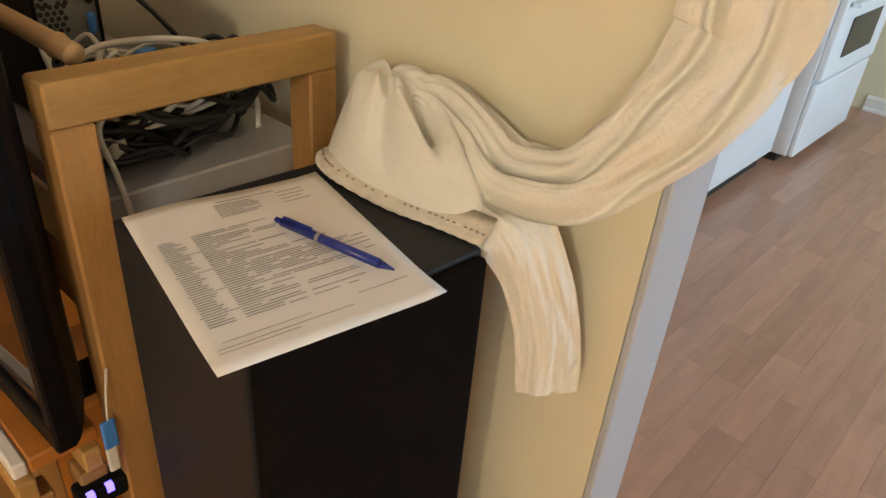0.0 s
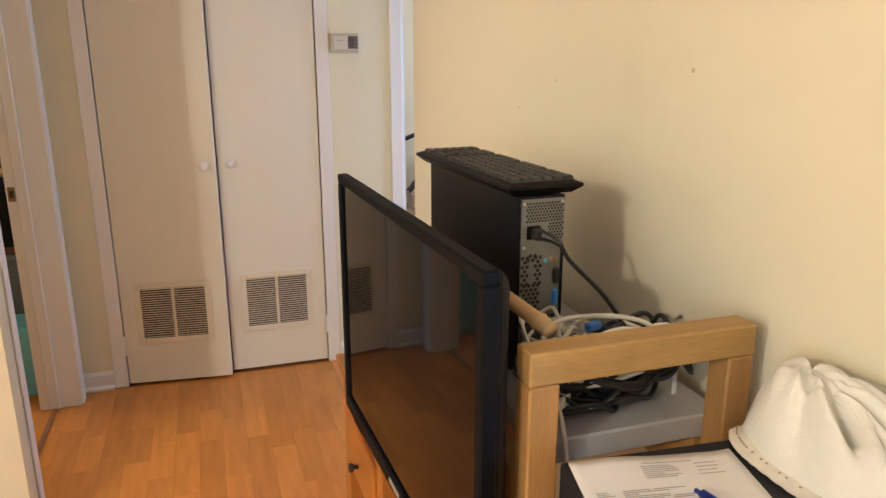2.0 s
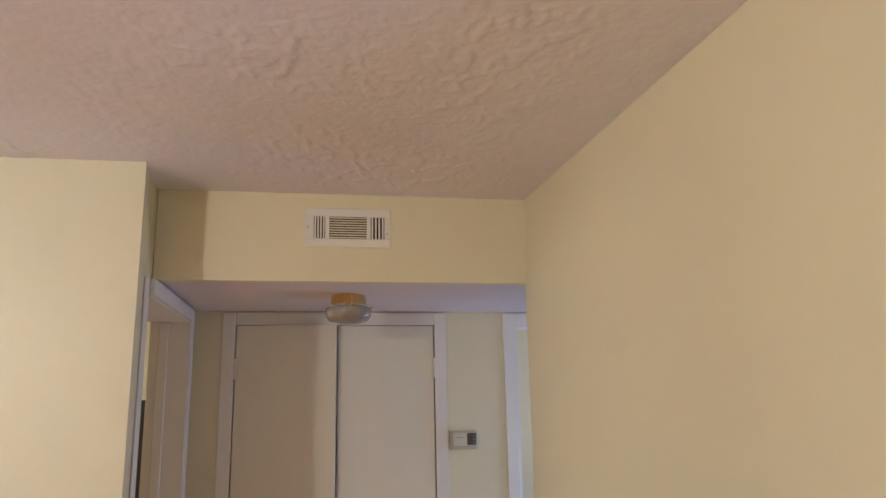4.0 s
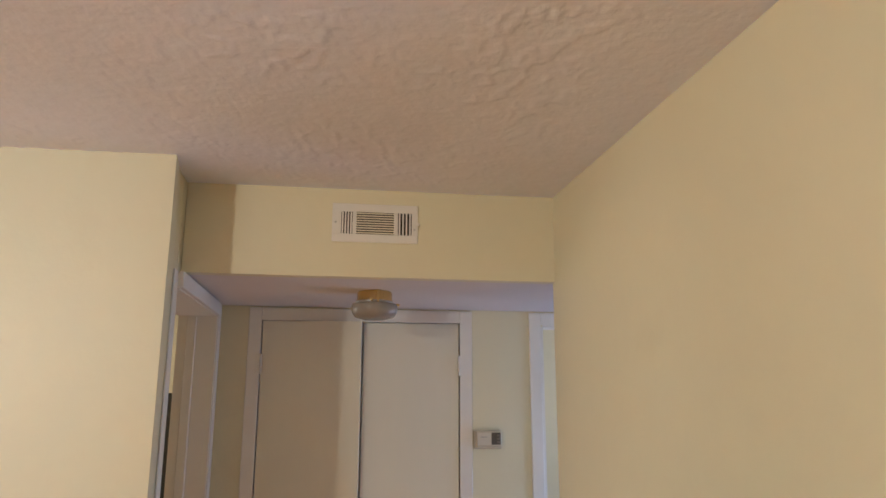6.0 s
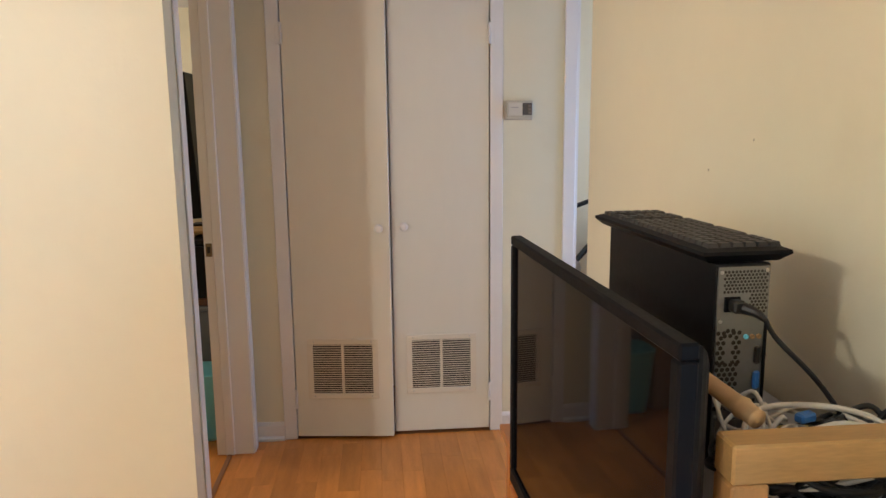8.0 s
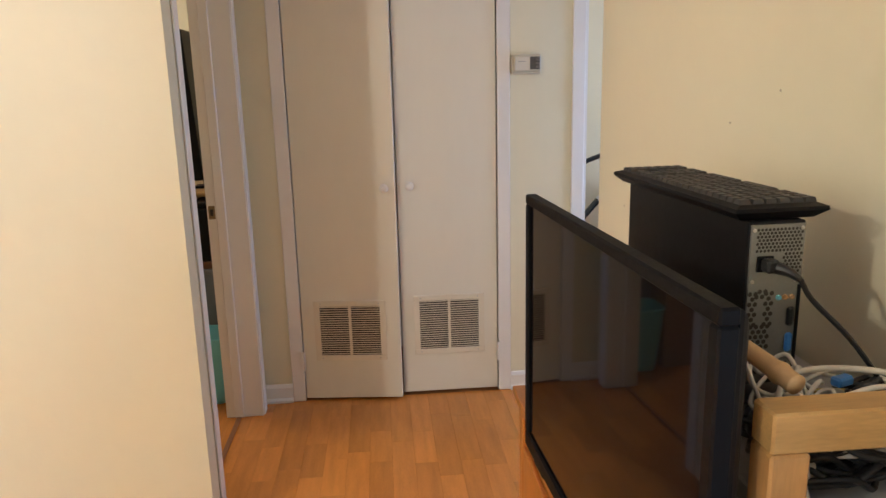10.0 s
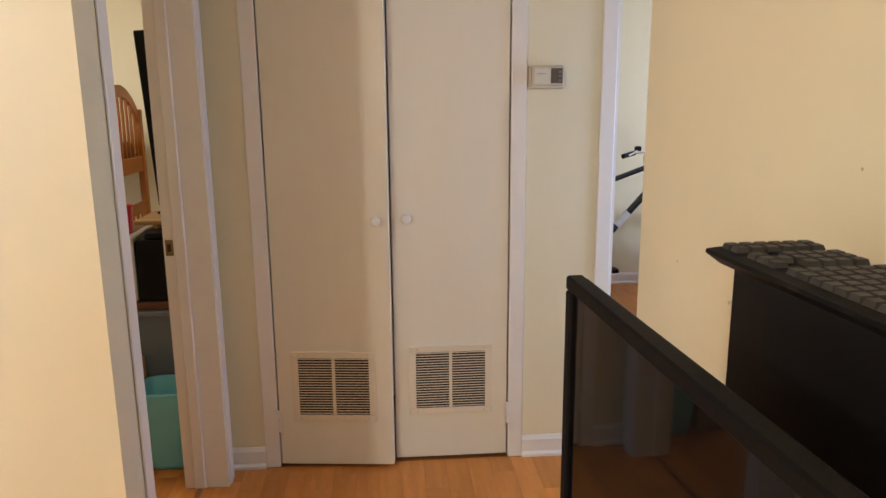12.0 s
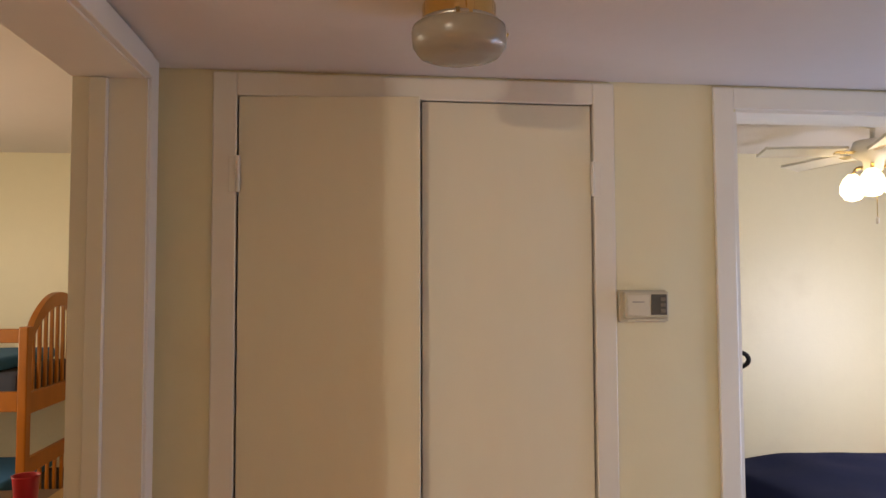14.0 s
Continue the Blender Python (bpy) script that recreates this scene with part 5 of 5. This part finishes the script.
# storage beside the doorway: crate, printer, board, panel, cup, bins
gb = base("storage_tote", (-1.05, 3.62, 0), "slate grey plastic tote on the floor", "storage box")
bm = bmesh.new()
prism(bm, [(-1.30, 3.46), (-0.82, 3.46), (-0.82, 3.88), (-1.30, 3.88)], 0.0, 0.575)
part("body", bm, M_GREYBOX, gb)
part("lid", box(-1.32, -0.80, 3.44, 3.90, 0.575, 0.60, bevel=0.006), M_GREYBOX, gb)
lp = base("stereo_component", (-1.03, 3.66, 0.60), "black stereo box with a silver front on the tote", "stereo")
part("body", box(-1.112, -0.80, 3.47, 3.86, 0.635, 0.885, bevel=0.006), M_BLACK, lp)
part("base_tray", box(-1.22, -0.79, 3.455, 3.88, 0.601, 0.634, bevel=0.004), M_BROWNCAB, lp)
part("front_panel", box(-1.152, -1.113, 3.465, 3.862, 0.637, 0.900, bevel=0.008, seg=2), M_SILVER, lp, "silver front panel")
part("top_tray", box(-1.08, -0.82, 3.49, 3.84, 0.886, 0.912, bevel=0.006), M_BLACK, lp)
for i in range(3):
    part("dial", lathe([(0.014, 0), (0.012, -0.010), (0, -0.012)], (-1.152, 3.55 + i * 0.1, 0.74), "x", 12), M_STEEL, lp)
wb = base("wooden_board", (-1.05, 3.72, 0.913), "small pale wooden board resting on the stereo", "board")
part("board", box(-1.145, -0.84, 3.58, 3.86, 0.930, 0.946, bevel=0.003), M_PINE, wb)
part("batten", box(-1.07, -1.05, 3.60, 3.84, 0.9125, 0.930), M_PINE, wb)
part("batten", box(-0.90, -0.88, 3.60, 3.84, 0.9125, 0.930), M_PINE, wb)
mp_ = base("black_monitor", (-1.07, 3.80, 0.946), "slim black monitor seen edge-on, tilted on its stand", "monitor")
MT = Matrix.Translation((-1.055, 3.80, 0.985)) @ Matrix.Rotation(radians(-3.2), 4, "Y")
part("panel", box(-0.04, 0.010, -0.03, 0.55, 0.0, 0.735, bevel=0.006, seg=2, m=MT), M_BLACK, mp_)
part("stand_neck", box(-1.055, -1.03, 3.80, 3.84, 0.955, 1.05), M_BLACK, mp_)
part("stand_foot", box(-1.10, -0.95, 3.76, 3.855, 0.9465, 0.957, bevel=0.003), M_BLACK, mp_)
cup = base("red_cup", (-1.255, 3.80, 0.60), "red plastic party cup on a stack of books", "cup")
part("cup", lathe([(0.028, 0.86), (0.030, 0.865), (0.0385, 0.972), (0.0405, 0.976), (0.0405, 0.980), (0.037, 0.979), (0.028, 0.868), (0.0, 0.867)], (-1.262, 3.82, 0), "z", 24), M_RED, cup, "", True)
bk = base("side_cabinet", (-1.30, 3.82, 0), "brown wooden cabinet standing beside the tote", "cabinet")
part("body", box(-1.52, -1.325, 3.72, 4.10, 0.0, 0.84, bevel=0.004), M_BROWNCAB, bk)
part("top", box(-1.53, -1.222, 3.71, 4.11, 0.841, 0.8595, bevel=0.003), M_BROWNCAB, bk)

bn = base("teal_bin", (-0.99, 3.36, 0), "teal plastic waste bin on the floor", "waste bin")
bm = bmesh.new()
def bin_ring(z, rx, ry):
    return [bm.verts.new((-0.985 + rx * (abs(math.cos(a)) ** 0.45) * (1 if math.cos(a) >= 0 else -1), 3.335 + ry * (abs(math.sin(a)) ** 0.45) * (1 if math.sin(a) >= 0 else -1), z)) for a in [2 * math.pi * k / 40 for k in range(40)]]
prof = [(0.0, 0.075, 0.075), (0.02, 0.080, 0.080), (0.31, 0.108, 0.100), (0.322, 0.114, 0.106), (0.33, 0.112, 0.104), (0.325, 0.104, 0.096), (0.03, 0.074, 0.074)]
rings = [bin_ring(*q) for q in prof]
for a, b in zip(rings, rings[1:]):
    for k in range(40):
        bm.faces.new((a[k], a[(k + 1) % 40], b[(k + 1) % 40], b[k]))
bm.faces.new(rings[0][::-1])
bm.faces.new(rings[-1])
bmesh.ops.recalc_face_normals(bm, faces=bm.faces)
part("bin", bm, M_TEAL, bn, "", True)
cbx = base("cardboard_box", (-1.2, 3.4, 0), "open brown cardboard box on the floor", "box")
part("box", box(-1.30, -1.10, 3.28, 3.44, 0.0, 0.42, bevel=0.003), M_CARD, cbx)


# ---- laminate strips, last ----
def strip_mesh(length, w, material):
    me = bpy.data.meshes.new("strip")
    bm = bmesh.new()
    e = 0.0003
    lo = [bm.verts.new((x, y, -0.001)) for x, y in ((0, 0), (w, 0), (w, length), (0, length))]
    hi = [bm.verts.new((x, y, 0)) for x, y in ((e, e), (w - e, e), (w - e, length - e), (e, length - e))]
    bm.faces.new(hi)
    for i in range(4):
        bm.faces.new((lo[i], lo[(i + 1) % 4], hi[(i + 1) % 4], hi[i]))
    bm.to_mesh(me)
    bm.free()
    me.materials.append(material)
    return me


LENGTHS = (0.26, 0.32, 0.38, 0.44, 0.52)
W = 0.088
STRIPS = [strip_mesh(l, W, M_FLOOR_P) for l in LENGTHS]


def lay(x0, x1, y0, y1, seed, near, rest_name, rest_parent, material, along="y"):
    rnd = random.Random(seed)
    verts, faces, count = [], [], 0
    e = 0.0003
    x = x0
    while x < x1 - 0.01:
        y = y0 - rnd.uniform(0, 0.3)
        while y < y1:
            k = rnd.randrange(5)
            a, b = max(y, y0), min(y + LENGTHS[k], y1)
            xb = min(x + W, x1)
            inside = near and near[0] <= x <= near[1] and near[2] <= y and y + LENGTHS[k] <= near[3] and b - a > LENGTHS[k] - 1e-6 and xb - x > W - 1e-6
            if inside and count < 300:
                o = new("strip", STRIPS[k])
                o.location = (x, y, 0)
                o.parent = floor
                count += 1
            elif b - a > 0.004:
                n = len(verts)
                if along == "y":
                    verts += [(x, a, -0.001), (xb, a, -0.001), (xb, b, -0.001), (x, b, -0.001), (x + e, a + e, 0), (xb - e, a + e, 0), (xb - e, b - e, 0), (x + e, b - e, 0)]
                else:
                    verts += [(a, x, -0.001), (a, xb, -0.001), (b, xb, -0.001), (b, x, -0.001), (a + e, x + e, 0), (a + e, xb - e, 0), (b - e, xb - e, 0), (b - e, x + e, 0)]
                fs = [(4, 5, 6, 7), (0, 1, 5, 4), (1, 2, 6, 5), (2, 3, 7, 6), (3, 0, 4, 7)]
                faces += [tuple(n + q for q in (f if along == "y" else f[::-1])) for f in fs]
            y += LENGTHS[k]
        x += W
    me = bpy.data.meshes.new(rest_name)
    me.from_pydata(verts, [], faces)
    me.materials.append(material)
    ob = new(rest_name, me)
    ob.parent = rest_parent
    return tagged(ob, "orange laminate strips laid in rows" if along == "y" else "pinkish brown laminate strips", kind="stuff")


lay(-0.86, 0.70, 0.0, 3.24, 11, (-0.87, 0.66, 0.6, 3.25), "strips", floor, M_FLOOR_S)
lay(-3.0, -0.86, -2.8, 2.12, 12, None, "strips", floor, M_FLOOR_S)
lay(-0.86, 0.70, -2.8, 0.0, 13, None, "strips", floor, M_FLOOR_S)
lay(-3.4, -0.86, 2.17, 6.3, 14, None, "strips", floor, M_FLOOR_S)
bf = bpy.data.objects["floor_bedroom"]
lay(0.72, 3.6, 2.45, 5.86, 15, None, "strips", bf, M_FLOOR_S)
kf = structure("floor_kitchen", box(0.70, 4.75, -2.8, 1.68, -0.05, -0.0011), M_FLOORBASE, "underlay of the kitchen laminate floor", "floor")
lay(-2.8, 1.68, 0.70, 4.75, 16, None, "strips", kf, M_KFLOOR, "x")
